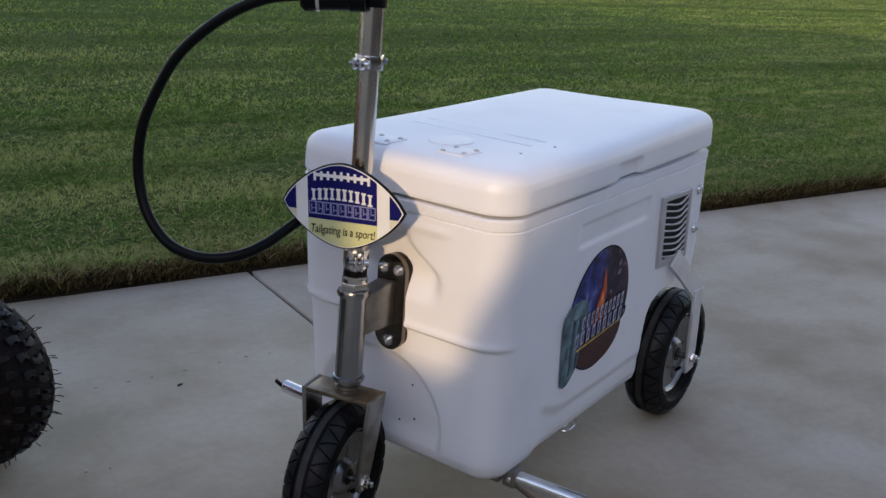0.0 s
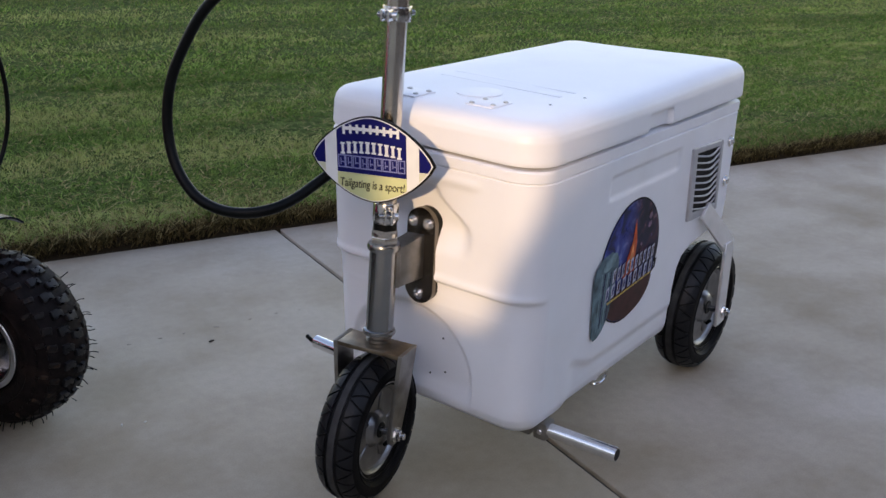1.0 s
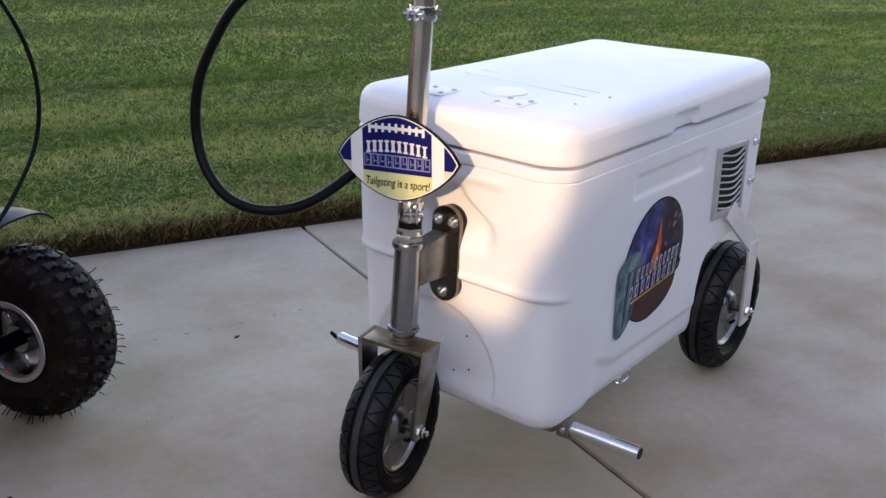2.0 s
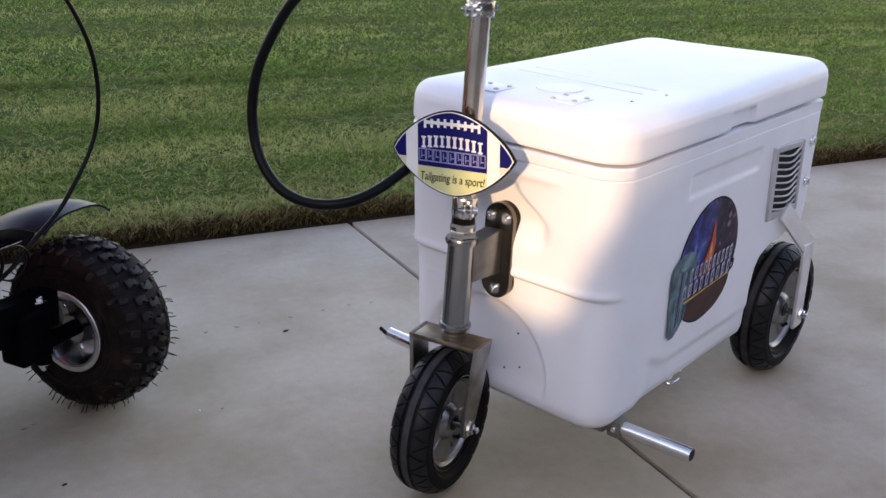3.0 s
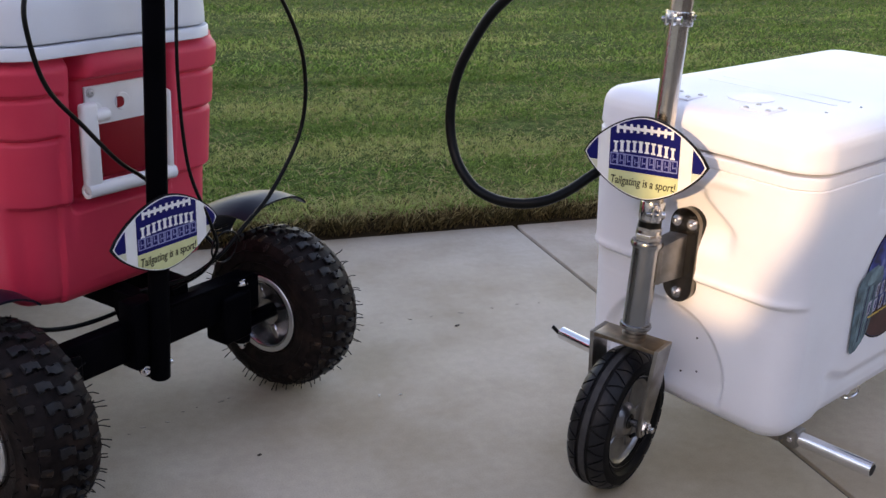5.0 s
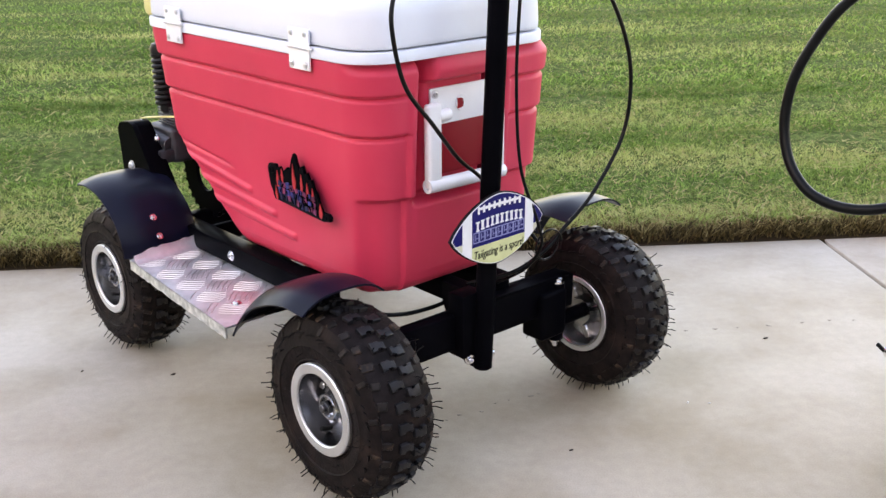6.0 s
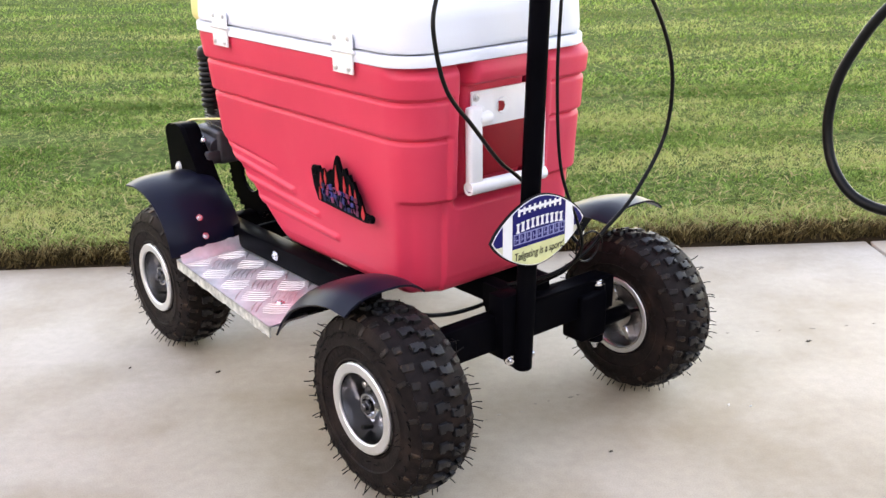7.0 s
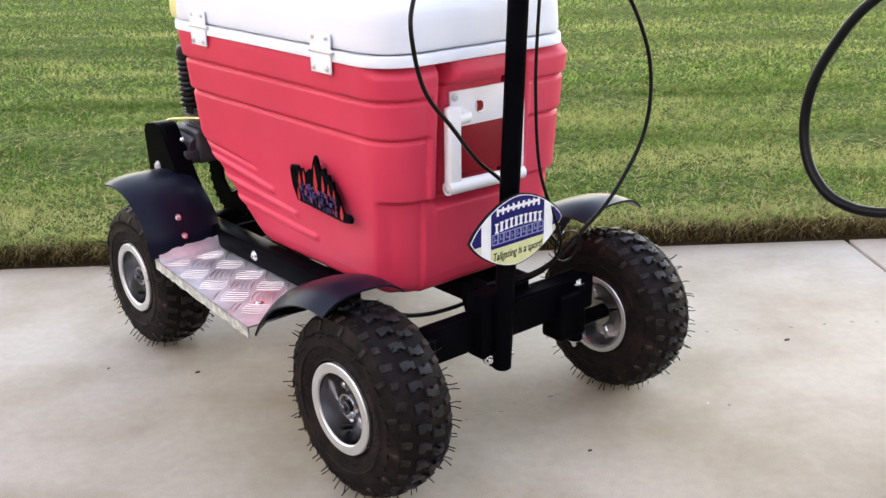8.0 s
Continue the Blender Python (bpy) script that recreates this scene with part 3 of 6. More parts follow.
# ---------------------------------------------------------------- signs
def football_sign(m, label, tall=0.056, half=0.088):
    """A flat football-shaped sign: its face looks along -x of m, its length lies along y."""
    sign = thing("football_sign", m, label, "sign")
    # in the sign's own plane: u to the viewer's right, v up
    face = Matrix(((0, 0, -1, 0), (-1, 0, 0, 0), (0, 1, 0, 0), (0, 0, 0, 1)))

    def top(u, k=1.0):
        return k * tall * max(0.0, 1 - (abs(u) / (half * k)) ** 1.75) ** 0.8

    def outline(k, lo=-1.0, hi=1.0, vmin=None, vmax=None, n=26):
        us = [half * k * (lo + (hi - lo) * i / n) for i in range(n + 1)]

        def clip(v):
            if vmin is not None:
                v = max(v, vmin)
            return v if vmax is None else min(v, vmax)
        pts = [(u, clip(-top(u, k))) for u in us] + [(u, clip(top(u, k))) for u in reversed(us)]
        out = []
        for p in pts:
            if not out or (abs(p[0] - out[-1][0]) + abs(p[1] - out[-1][1])) > 1e-5:
                out.append(p)
        if abs(out[0][0] - out[-1][0]) + abs(out[0][1] - out[-1][1]) < 1e-5:
            out.pop()
        return out

    def layer(name, pts, level, mat, label_=""):
        return part(name, prism(bmesh.new(), pts, 0.0004, face @ Matrix.Translation((0, 0, level))), mat, sign, label_, smooth=False)
    part("backing_plate", prism(bmesh.new(), outline(1.0), 0.003, face @ Matrix.Translation((0, 0, -0.003)), 0.0008), M_PRINTBLACK, sign, "black-rimmed plate")
    layer("white_field", outline(0.968), 0.0004, M_SIGNWHITE, "white printed band")
    layer("navy_field", outline(0.945, -0.59, 0.59, vmin=-tall * 0.34), 0.0010, M_NAVY, "navy blue printed panel")
    layer("navy_tip", outline(0.945, -1.0, -0.80, vmin=-tall * 0.16), 0.0010, M_NAVY, "navy blue pointed end")
    layer("navy_tip", outline(0.945, 0.80, 1.0, vmin=-tall * 0.16), 0.0010, M_NAVY, "navy blue pointed end")
    layer("cream_tip", outline(0.945, -1.0, -0.80, vmax=-tall * 0.17), 0.0010, M_CREAM, "cream pointed end")
    layer("cream_tip", outline(0.945, 0.80, 1.0, vmax=-tall * 0.17), 0.0010, M_CREAM, "cream pointed end")
    layer("yellow_field", outline(0.945, -0.59, 0.59, vmax=-tall * 0.345), 0.0010, M_YELLOW, "pale yellow printed panel")
    # laces
    lace = bmesh.new()
    for i in range(9):
        u = (i - 4) * half * 0.108
        v = tall * (0.70 - 0.06 * (u / (half * 0.47)) ** 2)
        box(lace, (half * 0.040, tall * 0.20, 0.0005), face @ Matrix.Translation((u, v, 0.0018)))
        if i < 8:
            box(lace, (half * 0.112, tall * 0.075, 0.0005), face @ Matrix.Translation((u + half * 0.054, tall * 0.69, 0.0019)))
    part("laces", lace, M_SIGNWHITE, sign, "white printed laces", smooth=False)
    # two rows of emblem bars: a white row that bows upwards, and an outlined row below
    for i in range(10):
        u, bw = half * 0.505 * ((i + 0.5) / 5 - 1), half * 0.086
        hgt, v = tall * 0.27, tall * (0.21 + 0.07 * (1 - (2 * u / half) ** 2))
        bm = bmesh.new()
        for j, (dv, su, sv) in enumerate(((0, (0.42, 0.55, 0.48)[i % 3], 1.0), (0.42, 0.84, 0.16), (-0.42, 0.84, 0.16))):
            box(bm, (bw * su, hgt * sv, 0.0005), face @ Matrix.Translation((u, v + hgt * dv, 0.0021 + 0.00003 * j)))
        part("emblem_bar", bm, M_SIGNWHITE, sign, smooth=False)
    for i in range(9):
        u, bw, hgt, v = half * 0.54 * ((i + 0.5) / 4.5 - 1), half * 0.112, tall * 0.30, -tall * 0.08
        bm = bmesh.new()
        for j, (du, dv, su, sv) in enumerate(((-0.46, 0, 0.11, 1.0), (0.40 if i % 2 else 0.46, 0, 0.11, 1.0 - 0.2 * (i % 2)), (0, 0.46, 1.0, 0.09), (0, -0.46, 1.0, 0.09), (-0.12, 0.05 * (i % 3), 0.09, 0.55), (0.14, -0.06, 0.34, 0.08))):
            box(bm, (bw * su, hgt * sv, 0.0005), face @ Matrix.Translation((u + bw * du, v + hgt * dv, 0.0017 + 0.00003 * j)))
        part("emblem_outline", bm, M_NAVYLIGHT, sign, smooth=False)
    words = bpy.data.curves.new("slogan", "FONT")
    words.body, words.size, words.extrude, words.shear = "Tailgating is a sport!", half * 0.165, 0.0002, 0.16
    words.offset = 0.00005
    words.align_x, words.align_y = "CENTER", "CENTER"
    tmp = new("slogan_source", words)
    bpy.context.view_layer.update()
    me = bpy.data.meshes.new_from_object(tmp.evaluated_get(bpy.context.evaluated_depsgraph_get()))
    bpy.data.objects.remove(tmp)
    width = max(v.co.x for v in me.vertices) - min(v.co.x for v in me.vertices)
    me.transform(face @ Matrix.Translation((0, -tall * 0.585, 0.0017)) @ Matrix.Diagonal((half * 1.04 / width, 1.08, 1, 1)))
    link("slogan", me, M_PRINTBLACK, sign, "black printed slogan", smooth=False)
    return sign



# ---------------------------------------------------------------- white cooler scooter
M_CREAM = material("cream_print", (0.66, 0.66, 0.50), 0.4, vary=0.04, scale=40, spec=0.15)
M_NAVYLIGHT = material("pale_blue_print", (0.26, 0.28, 0.50), 0.4, vary=0.05, scale=40, spec=0.15)
M_DARKPLATE = material("dark_polished_steel", (0.16, 0.14, 0.12), 0.22, metal=1.0, vary=0.15, scale=30)
M_RIB = material("worn_grey_rubber", (0.032, 0.031, 0.031), 0.65, vary=0.3, scale=60, bump=0.15, bump_scale=300, spec=0.25)
M_VENT = material("grey_vent_plastic", (0.42, 0.42, 0.44), 0.45, vary=0.08, scale=40)
M_RIMGREY = material("cast_grey_metal", (0.30, 0.30, 0.31), 0.34, metal=1.0, vary=0.15, scale=40, bump=0.08, bump_scale=200)
M_TEAL = material("teal_print", (0.085, 0.150, 0.180), 0.35, vary=0.6, scale=45, spec=0.15)
M_MAROON = material("maroon_print", (0.050, 0.013, 0.012), 0.35, vary=0.3, scale=60, spec=0.15)
M_ORANGE = material("orange_print", (0.60, 0.10, 0.03), 0.35, vary=0.35, scale=50, spec=0.15)
M_ROYAL = material("royal_blue_print", (0.022, 0.035, 0.22), 0.35, vary=0.7, scale=45, spec=0.15)
M_VIOLET = material("violet_print", (0.085, 0.055, 0.14), 0.35, vary=0.6, scale=45, spec=0.15)
M_SILVERPRINT = material("silver_print", (0.40, 0.43, 0.54), 0.35, vary=0.3, scale=80, spec=0.15)
M_PALEPINK = material("pale_print", (0.24, 0.15, 0.22), 0.4, vary=0.4, scale=60, spec=0.15)


def small_wheel(parent, m, R, name, axle_half):
    """A pneumatic scooter wheel with its axle along y of m, which stands at its hub."""
    k = R / 0.115
    w = new(name)
    w.parent = parent
    w.matrix_local = m
    turn = Matrix.Rotation(radians(-90), 4, "X") @ Matrix.Diagonal((k, k, k * 1.12, 1))
    unturn = Matrix.Diagonal((k, k * 1.12, k, 1))
    prof = [(0.070, -0.020), (0.0770, -0.0225), (0.0785, -0.0250), (0.0800, -0.0245), (0.0835, -0.0268), (0.085, -0.0292), (0.0865, -0.0280), (0.090, -0.0285), (0.100, -0.027), (0.1075, -0.0215), (0.1112, -0.013), (0.1122, 0),
            (0.1112, 0.013), (0.1075, 0.0215), (0.100, 0.027), (0.090, 0.0285), (0.0865, 0.0280), (0.085, 0.0292), (0.0835, 0.0268), (0.0800, 0.0245), (0.0785, 0.0250), (0.0770, 0.0225), (0.070, 0.020)]
    bm = lathe(bmesh.new(), prof, 80, turn, closed=True)
    tyre = part("tyre", bm, M_RUBBER, w, "black rubber tyre")
    # a flat centre rib between two fine grooves, and smooth shoulder panels parted by zigzag cuts
    section = [(0.0, 0.1116, 0.0090), (0.25, 0.1106, 0.0135), (0.5, 0.1088, 0.0180), (0.75, 0.1055, 0.0222), (1.0, 0.1000, 0.0258)]

    def shoulder(v, a, s, up):
        """A point on the shoulder: v across, a round the tyre, up its height over the rubber."""
        k0 = min(int(v * 4), 3)
        (v0, r0, h0), (v1, r1, h1) = section[k0], section[k0 + 1]
        f = (v - v0) / (v1 - v0)
        r, h = r0 + (r1 - r0) * f + up * (1 - 0.6 * v), s * (h0 + (h1 - h0) * f + up * (0.15 + 0.75 * v))
        return unturn @ Vector((r * math.sin(a), h, r * math.cos(a)))
    n, bm = 22, bmesh.new()
    for s in (-1, 1):
        for i in range(2 * n):
            mid, point_out = math.pi * i / n + (0.07 if s > 0 else 0), i % 2 == 0
            half_wide = math.pi / n - 0.030
            grids = []
            for up in (0.0030, -0.0008):
                grid = []
                for j in range(5):
                    v = 0.03 + 0.94 * j / 4
                    wide = max(0.05, (1 - v) if point_out else v) * half_wide
                    grid.append([bm.verts.new(shoulder(v, mid + wide * (q / 2 - 1), s, up)) for q in range(5)])
                grids.append(grid)
            top_, low = grids
            for j in range(4):
                for q in range(4):
                    bm.faces.new((top_[j][q], top_[j][q + 1], top_[j + 1][q + 1], top_[j + 1][q]))
                for q in (0, 4):
                    bm.faces.new((top_[j][q], top_[j + 1][q], low[j + 1][q], low[j][q]))
            for j in (0, 4):
                for q in range(4):
                    bm.faces.new((top_[j][q], top_[j][q + 1], low[j][q + 1], low[j][q]))
    bmesh.ops.recalc_face_normals(bm, faces=bm.faces[:])
    part("tread", bm, M_PANEL, tyre, "shoulder panels with zigzag cuts")
    bm = bmesh.new()
    for h0, h1 in ((-0.0050, 0.0050),):
        lathe(bm, [(0.1105, h0), (0.1142, h0 + 0.0004), (0.1146, (h0 + h1) / 2), (0.1142, h1 - 0.0004), (0.1105, h1)], 80, turn)
    part("tread_rib", bm, M_RIB, tyre, "worn grey centre rib")
    rim = [(0.0745, -0.0225), (0.0770, -0.0215), (0.0735, -0.0190), (0.068, -0.0175), (0.064, -0.0125), (0.052, -0.0100), (0.030, -0.0110), (0.0235, -0.0180), (0.020, -0.0195), (0.012, -0.0195), (0.0, -0.019)]
    part("rim", lathe(lathe(bmesh.new(), rim, 56, turn), [(r, -h) for r, h in rim], 56, turn), M_RIMGREY, w, "cast grey metal rim")
    for i in range(5):
        bm = bmesh.new()
        for s in (-1, 1):
            q = Matrix.Rotation(2 * math.pi * i / 5 + 0.3, 4, "Y") @ Matrix.Translation((0, s * 0.0095, 0.041))
            box(bm, (0.011, 0.007, 0.036), unturn @ q @ Matrix.Diagonal((0.8, 0.75, 1, 1)), 0.002, 1)
        part("rim_rib", bm, M_RIMGREY, w)
    part("bearing", lathe(bmesh.new(), [(0, -0.021), (0.0115, -0.021), (0.0125, -0.0195), (0.0125, 0.0195), (0.0115, 0.021), (0, 0.021)], 28, turn), M_CABLE, w, "dark hub bearing")
    part("axle", rodded((0, -axle_half, 0), (0, axle_half, 0), 0.0052), M_GREYSTEEL, w)
    part("valve_stem", rodded(unturn @ Vector((0.030, -0.012, -0.044)), unturn @ Vector((0.024, -0.020, -0.034)), 0.003, 10), M_CABLE, w)
    return w


def nut(at, way, r=0.0075, h=0.011):
    m, _ = axis_to(at, Vector(at) + Vector(way))
    bm = lathe(bmesh.new(), [(0, 0), (r * 1.45, 0), (r * 1.45, 0.0016), (0, 0.0016)], 24, m)
    lathe(bm, [(0, 0.0016), (r, 0.0016), (r, h * 0.62), (r * 0.82, h * 0.72), (0.0, h * 0.72)], 6, m)
    lathe(bm, [(0, h * 0.7), (r * 0.58, h * 0.7), (r * 0.58, h * 1.15), (r * 0.45, h * 1.25), (0, h * 1.25)], 16, m)
    return bm


WHITE_AT = pose(0.5453, 1.0257, 0, 0, 0, 22.2)
STEER = Matrix.Translation((0.024, 0.010, 0)) @ Matrix.Rotation(radians(11), 4, "Z")


def white_scooter():
    sc = thing("cooler_scooter", WHITE_AT, "white cooler scooter with three wheels and steel steering column", "scooter")
    CY, X0, X1, HW, ZS = -0.008, 0.083, 0.749, 0.1742, 0.475

    def half(z):
        """Half the tub's width at a height."""
        return HW - 0.002 - 0.015 * (0.455 - z)

    def body_push(p, nrm):
        d = 0.0
        front = max(0.0, -nrm.x)
        # grip hollow behind the steering column: wide at the top, closing downwards
        wide = 0.076 - 0.050 * ease(p.z, 0.372, 0.424)
        hollow = ease(p.z, 0.335, 0.380) * (1 - ease(p.z, 0.422, 0.434)) * (1 - ease(abs(p.y - CY), wide - 0.018, wide + 0.006))
        d -= 0.017 * front ** 3 * hollow
        lip = math.exp(-((p.z - 0.441) / 0.006) ** 2) * (1 - ease(abs(p.y - CY), 0.075, 0.10))
        d += 0.003 * front ** 3 * lip
        # step round the front that fades out on the side
        d -= 0.0065 * front ** 0.8 * (1 - ease(p.z, 0.293, 0.300))
        d += 0.0028 * front ** 0.8 * math.exp(-((p.z - 0.303) / 0.005) ** 2)
        # round wheel clearance low on the front
        rr = math.hypot(p.y - 0.016, p.z - 0.150)
        d -= 0.010 * front ** 3 * (1 - ease(rr, 0.096, 0.106)) * ease(p.z, 0.100, 0.150)
        # side: embossed upper panel and rounded lower sill
        side = max(0.0, -nrm.y) ** 4
        inside = ease(p.x, 0.274, 0.282) * (1 - ease(p.x, 0.498, 0.505)) * ease(p.z, 0.398, 0.402) * (1 - ease(p.z, 0.429, 0.433))
        d -= 0.0026 * side * inside
        d -= 0.0055 * side * ease(p.x, 0.205, 0.245) * (1 - ease(p.z, 0.146 + 0.022 * (1 - ease(p.x, 0.21, 0.29)), 0.166 + 0.022 * (1 - ease(p.x, 0.21, 0.29))))
        return d

    def tub_ring(z, x0, x1, inset=0.0, r=0.046, rear=0.016):
        return (z, x0 + inset, x1 - inset, CY - half(z) + inset, CY + half(z) - inset, max(0.012, r - inset), max(0.008, rear - inset))
    keys = [tub_ring(0.0945, 0.110, 0.560, 0.040), tub_ring(0.0960, 0.110, 0.562, 0.027), tub_ring(0.1005, 0.109, 0.566, 0.014), tub_ring(0.110, 0.107, 0.566, 0.0055), tub_ring(0.1225, 0.106, 0.564, 0.001), tub_ring(0.135, 0.105, 0.562),
            tub_ring(0.190, 0.101, 0.560), tub_ring(0.225, 0.099, 0.567), tub_ring(0.242, 0.098, 0.580), tub_ring(0.252, 0.097, 0.605), tub_ring(0.258, 0.0965, 0.650), tub_ring(0.262, 0.096, 0.712), tub_ring(0.268, 0.096, 0.7405), tub_ring(0.300, 0.093, 0.7425), tub_ring(0.400, 0.0875, 0.745, rear=0.026),
            tub_ring(0.4535, 0.0845, 0.7465, rear=0.034), tub_ring(0.4545, 0.0845, 0.7465, rear=0.034), tub_ring(0.4560, 0.0845, 0.7465, 0.0024, rear=0.034), tub_ring(0.4580, 0.0835, 0.7485, rear=0.034), tub_ring(0.470, 0.083, 0.749, rear=0.034), tub_ring(0.4722, 0.086, 0.746, rear=0.034)]
    body = link("tub", moulded(resample(keys, 0.0035), 420, body_push), M_WHITE, sc, "white moulded plastic cooler tub")
    # black slab in the seam, painted in place of the shade there
    part("rim_shadow_gap", boxed((X1 - X0 - 0.07, 2 * HW - 0.07, 0.006), Matrix.Translation(((X0 + X1) / 2, CY, 0.4735)), 0), M_PRINTBLACK, sc, "black filler for the shade in the lid seam")

    def lid_ring(z, inset, r=0.05):
        return (z, X0 - 0.001 + inset, X1 + 0.001 - inset, CY - HW - 0.0005 + inset, CY + HW + 0.0005 - inset, max(0.01, r - inset), max(0.01, 0.036 - 0.6 * inset))
    lid_keys = [lid_ring(0.4765, 0.006), lid_ring(0.4775, 0.001), lid_ring(0.480, 0.0), lid_ring(0.506, 0.001), lid_ring(0.514, 0.003), lid_ring(0.520, 0.007), lid_ring(0.5245, 0.013), lid_ring(0.5272, 0.021), lid_ring(0.5286, 0.033), lid_ring(0.5292, 0.055, 0.07)]

    def lid_push(p, nrm):
        side = max(0.0, -nrm.y) ** 4
        return -0.009 * side * ease(p.x, 0.370, 0.373) * (1 - ease(p.x, 0.444, 0.447)) * (1 - ease(p.z, 0.4985, 0.501))
    lid_mesh = moulded(resample(lid_keys, 0.003), 520, lid_push)
    for v in lid_mesh.vertices:
        # the lid sits a little open and full towards the hinge corner
        away = ease(v.co.x, 0.30, 0.76) * (0.25 + 0.75 * ease(-v.co.y, -0.12, 0.17))
        v.co.z += away * (0.003 + 0.006 * (v.co.z - 0.4765) / 0.053)
    lid = link("lid", lid_mesh, M_WHITE, sc, "white moulded plastic lid")
    # low ribs, a raised oval standing in for a sunlit spot, and riveted tabs on the lid
    for xa in (0.262, 0.300):
        part("lid_rib", boxed((0.008, 0.20, 0.0020), Matrix.Translation((xa, CY + 0.006, 0.5290)) @ Matrix.Rotation(radians(-2), 4, "Z"), 0.0009), M_WHITE, lid)
    oval = [(0.034 * math.cos(2 * math.pi * i / 40), 0.030 * math.sin(2 * math.pi * i / 40)) for i in range(40)]
    part("lid_sun_spot", prism(bmesh.new(), oval, 0.0016, Matrix.Translation((0.198, -0.013, 0.5290)), 0.001), M_WHITE, lid, "low white oval for a sunlit spot")
    for cx, cy in ((0.150, -0.060), (0.130, 0.046)):
        tab = part("lid_tab", boxed((0.046, 0.042, 0.002), Matrix.Translation((cx, cy, 0.5296)), 0.0008), M_WHITE, lid)
        for dx, dy in ((-0.017, 0.014), (0.013, 0.014), (-0.010, -0.013), (0.016, -0.015)):
            part("rivet", lathe(bmesh.new(), [(0.0038, 0), (0.0036, 0.0012), (0.002, 0.0022), (0, 0.0024)], 14, Matrix.Translation((cx + dx, cy + dy, 0.5305))), M_ALU, tab)
    for x, y in ((0.205, -0.117), (0.279, -0.126)):
        part("rivet", lathe(bmesh.new(), [(0.0022, 0), (0.0015, 0.0010), (0, 0.0012)], 12, Matrix.Translation((x, y, 0.5290))), M_GREYSTEEL, lid)
    for y, z in ((-0.0375, 0.2105), (-0.019, 0.153), (-0.044, 0.162)):
        part("plug", lathe(bmesh.new(), [(0.0014, 0), (0.0014, 0.0008), (0, 0.0011)], 12, Matrix.Translation((0.112, y, z)) @ Matrix.Rotation(radians(-90), 4, "Y")), M_CABLE, body)

    # front wheel, fork and steering column, turned a little
    def st(x, y, z):
        return STEER @ Vector((x, y, z))
    small_wheel(sc, STEER @ Matrix.Translation((-0.009, 0.001, 0.1005)), 0.1005, "front_wheel", 0.042)
    crown = STEER @ Matrix.Translation((0.002, 0.0, 0.2165))
    part("fork_crown", box(bmesh.new(), (0.043, 0.090, 0.006), crown, 0.0012), M_CROWN, sc, "tarnished steel fork crown")
    for s in (-1, 1):
        outline = [(-0.0195, 0.2195), (0.0235, 0.2195), (0.0180, 0.160), (0.0080, 0.104), (0.0040, 0.0910), (-0.005, 0.0845), (-0.014, 0.0845), (-0.0215, 0.0910), (-0.0245, 0.104), (-0.0210, 0.190)]
        leg = part("fork_leg", prism(bmesh.new(), outline, 0.0055, STEER @ Matrix(((1, 0, 0, 0), (0, 1, s * 0.083, -s * 0.0182), (0, 0, 1, 0), (0, 0, 0, 1))) @ Matrix.Translation((0, s * 0.0450 + (0.0055 if s > 0 else 0.0), 0)) @ Matrix.Rotation(radians(90), 4, "X"), 0.0008), M_FORK, sc, "tarnished steel fork leg")
        part("axle_nut", nut(st(-0.010, s * 0.0405, 0.1000), STEER.to_3x3() @ Vector((0, s, 0))), M_CHROME, leg)
    base, top = st(0.0115, 0, 0.222), st(0.0335, 0, 0.70)
    up = (top - base).normalized()

    def on(z):
        return base + up * (z - base.z) / up.z

    def col(z):
        return axis_to(on(z), on(z + 0.1))[0]
    part("lower_bearing", lathe(bmesh.new(), [(0, 0), (0.0165, 0), (0.0165, 0.004), (0.014, 0.005), (0.014, 0.012), (0, 0.012)], 28, col(0.2195)), M_FORK, sc, "greased brown bearing ring")
    bm = lathe(bmesh.new(), [(0.014, 0.0), (0.0205, 0.001), (0.0215, 0.004), (0.0205, 0.007), (0.0180, 0.008), (0.0178, 0.115), (0.0205, 0.116), (0.0218, 0.120), (0.0205, 0.124), (0.017, 0.125), (0.014, 0.125)], 40, col(0.229), closed=True)
    part("head_tube", bm, M_GREYSTEEL, sc, "grey steel head tube")
    bm = lathe(bmesh.new(), [(0.010, 0.0), (0.0180, 0.0), (0.0184, 0.001), (0.0184, 0.008), (0.0176, 0.009), (0.010, 0.009)], 6, col(0.3545), closed=True)
    lathe(bm, [(0.010, 0.009), (0.0165, 0.009), (0.0165, 0.014), (0.010, 0.014)], 28, col(0.3545), closed=True)
    lathe(bm, [(0.010, 0.014), (0.0178, 0.014), (0.0178, 0.018), (0.010, 0.018)], 6, col(0.3545), closed=True)
    part("head_nut", bm, M_STEEL, sc, "steel headset nuts")
    part("dust_seal", lathe(bmesh.new(), [(0.010, 0), (0.0150, 0), (0.0150, 0.008), (0.010, 0.008)], 28, col(0.3725), closed=True), M_CABLE, sc, "black rubber seal")
    part("steering_tube", pipe(bmesh.new(), on(0.24), on(0.655), 0.0132), M_STEEL, sc, "polished steel steering tube")
    part("upper_tube", pipe(bmesh.new(), on(0.636), on(0.725), 0.0150), M_STEEL, sc, "polished steel extension tube")

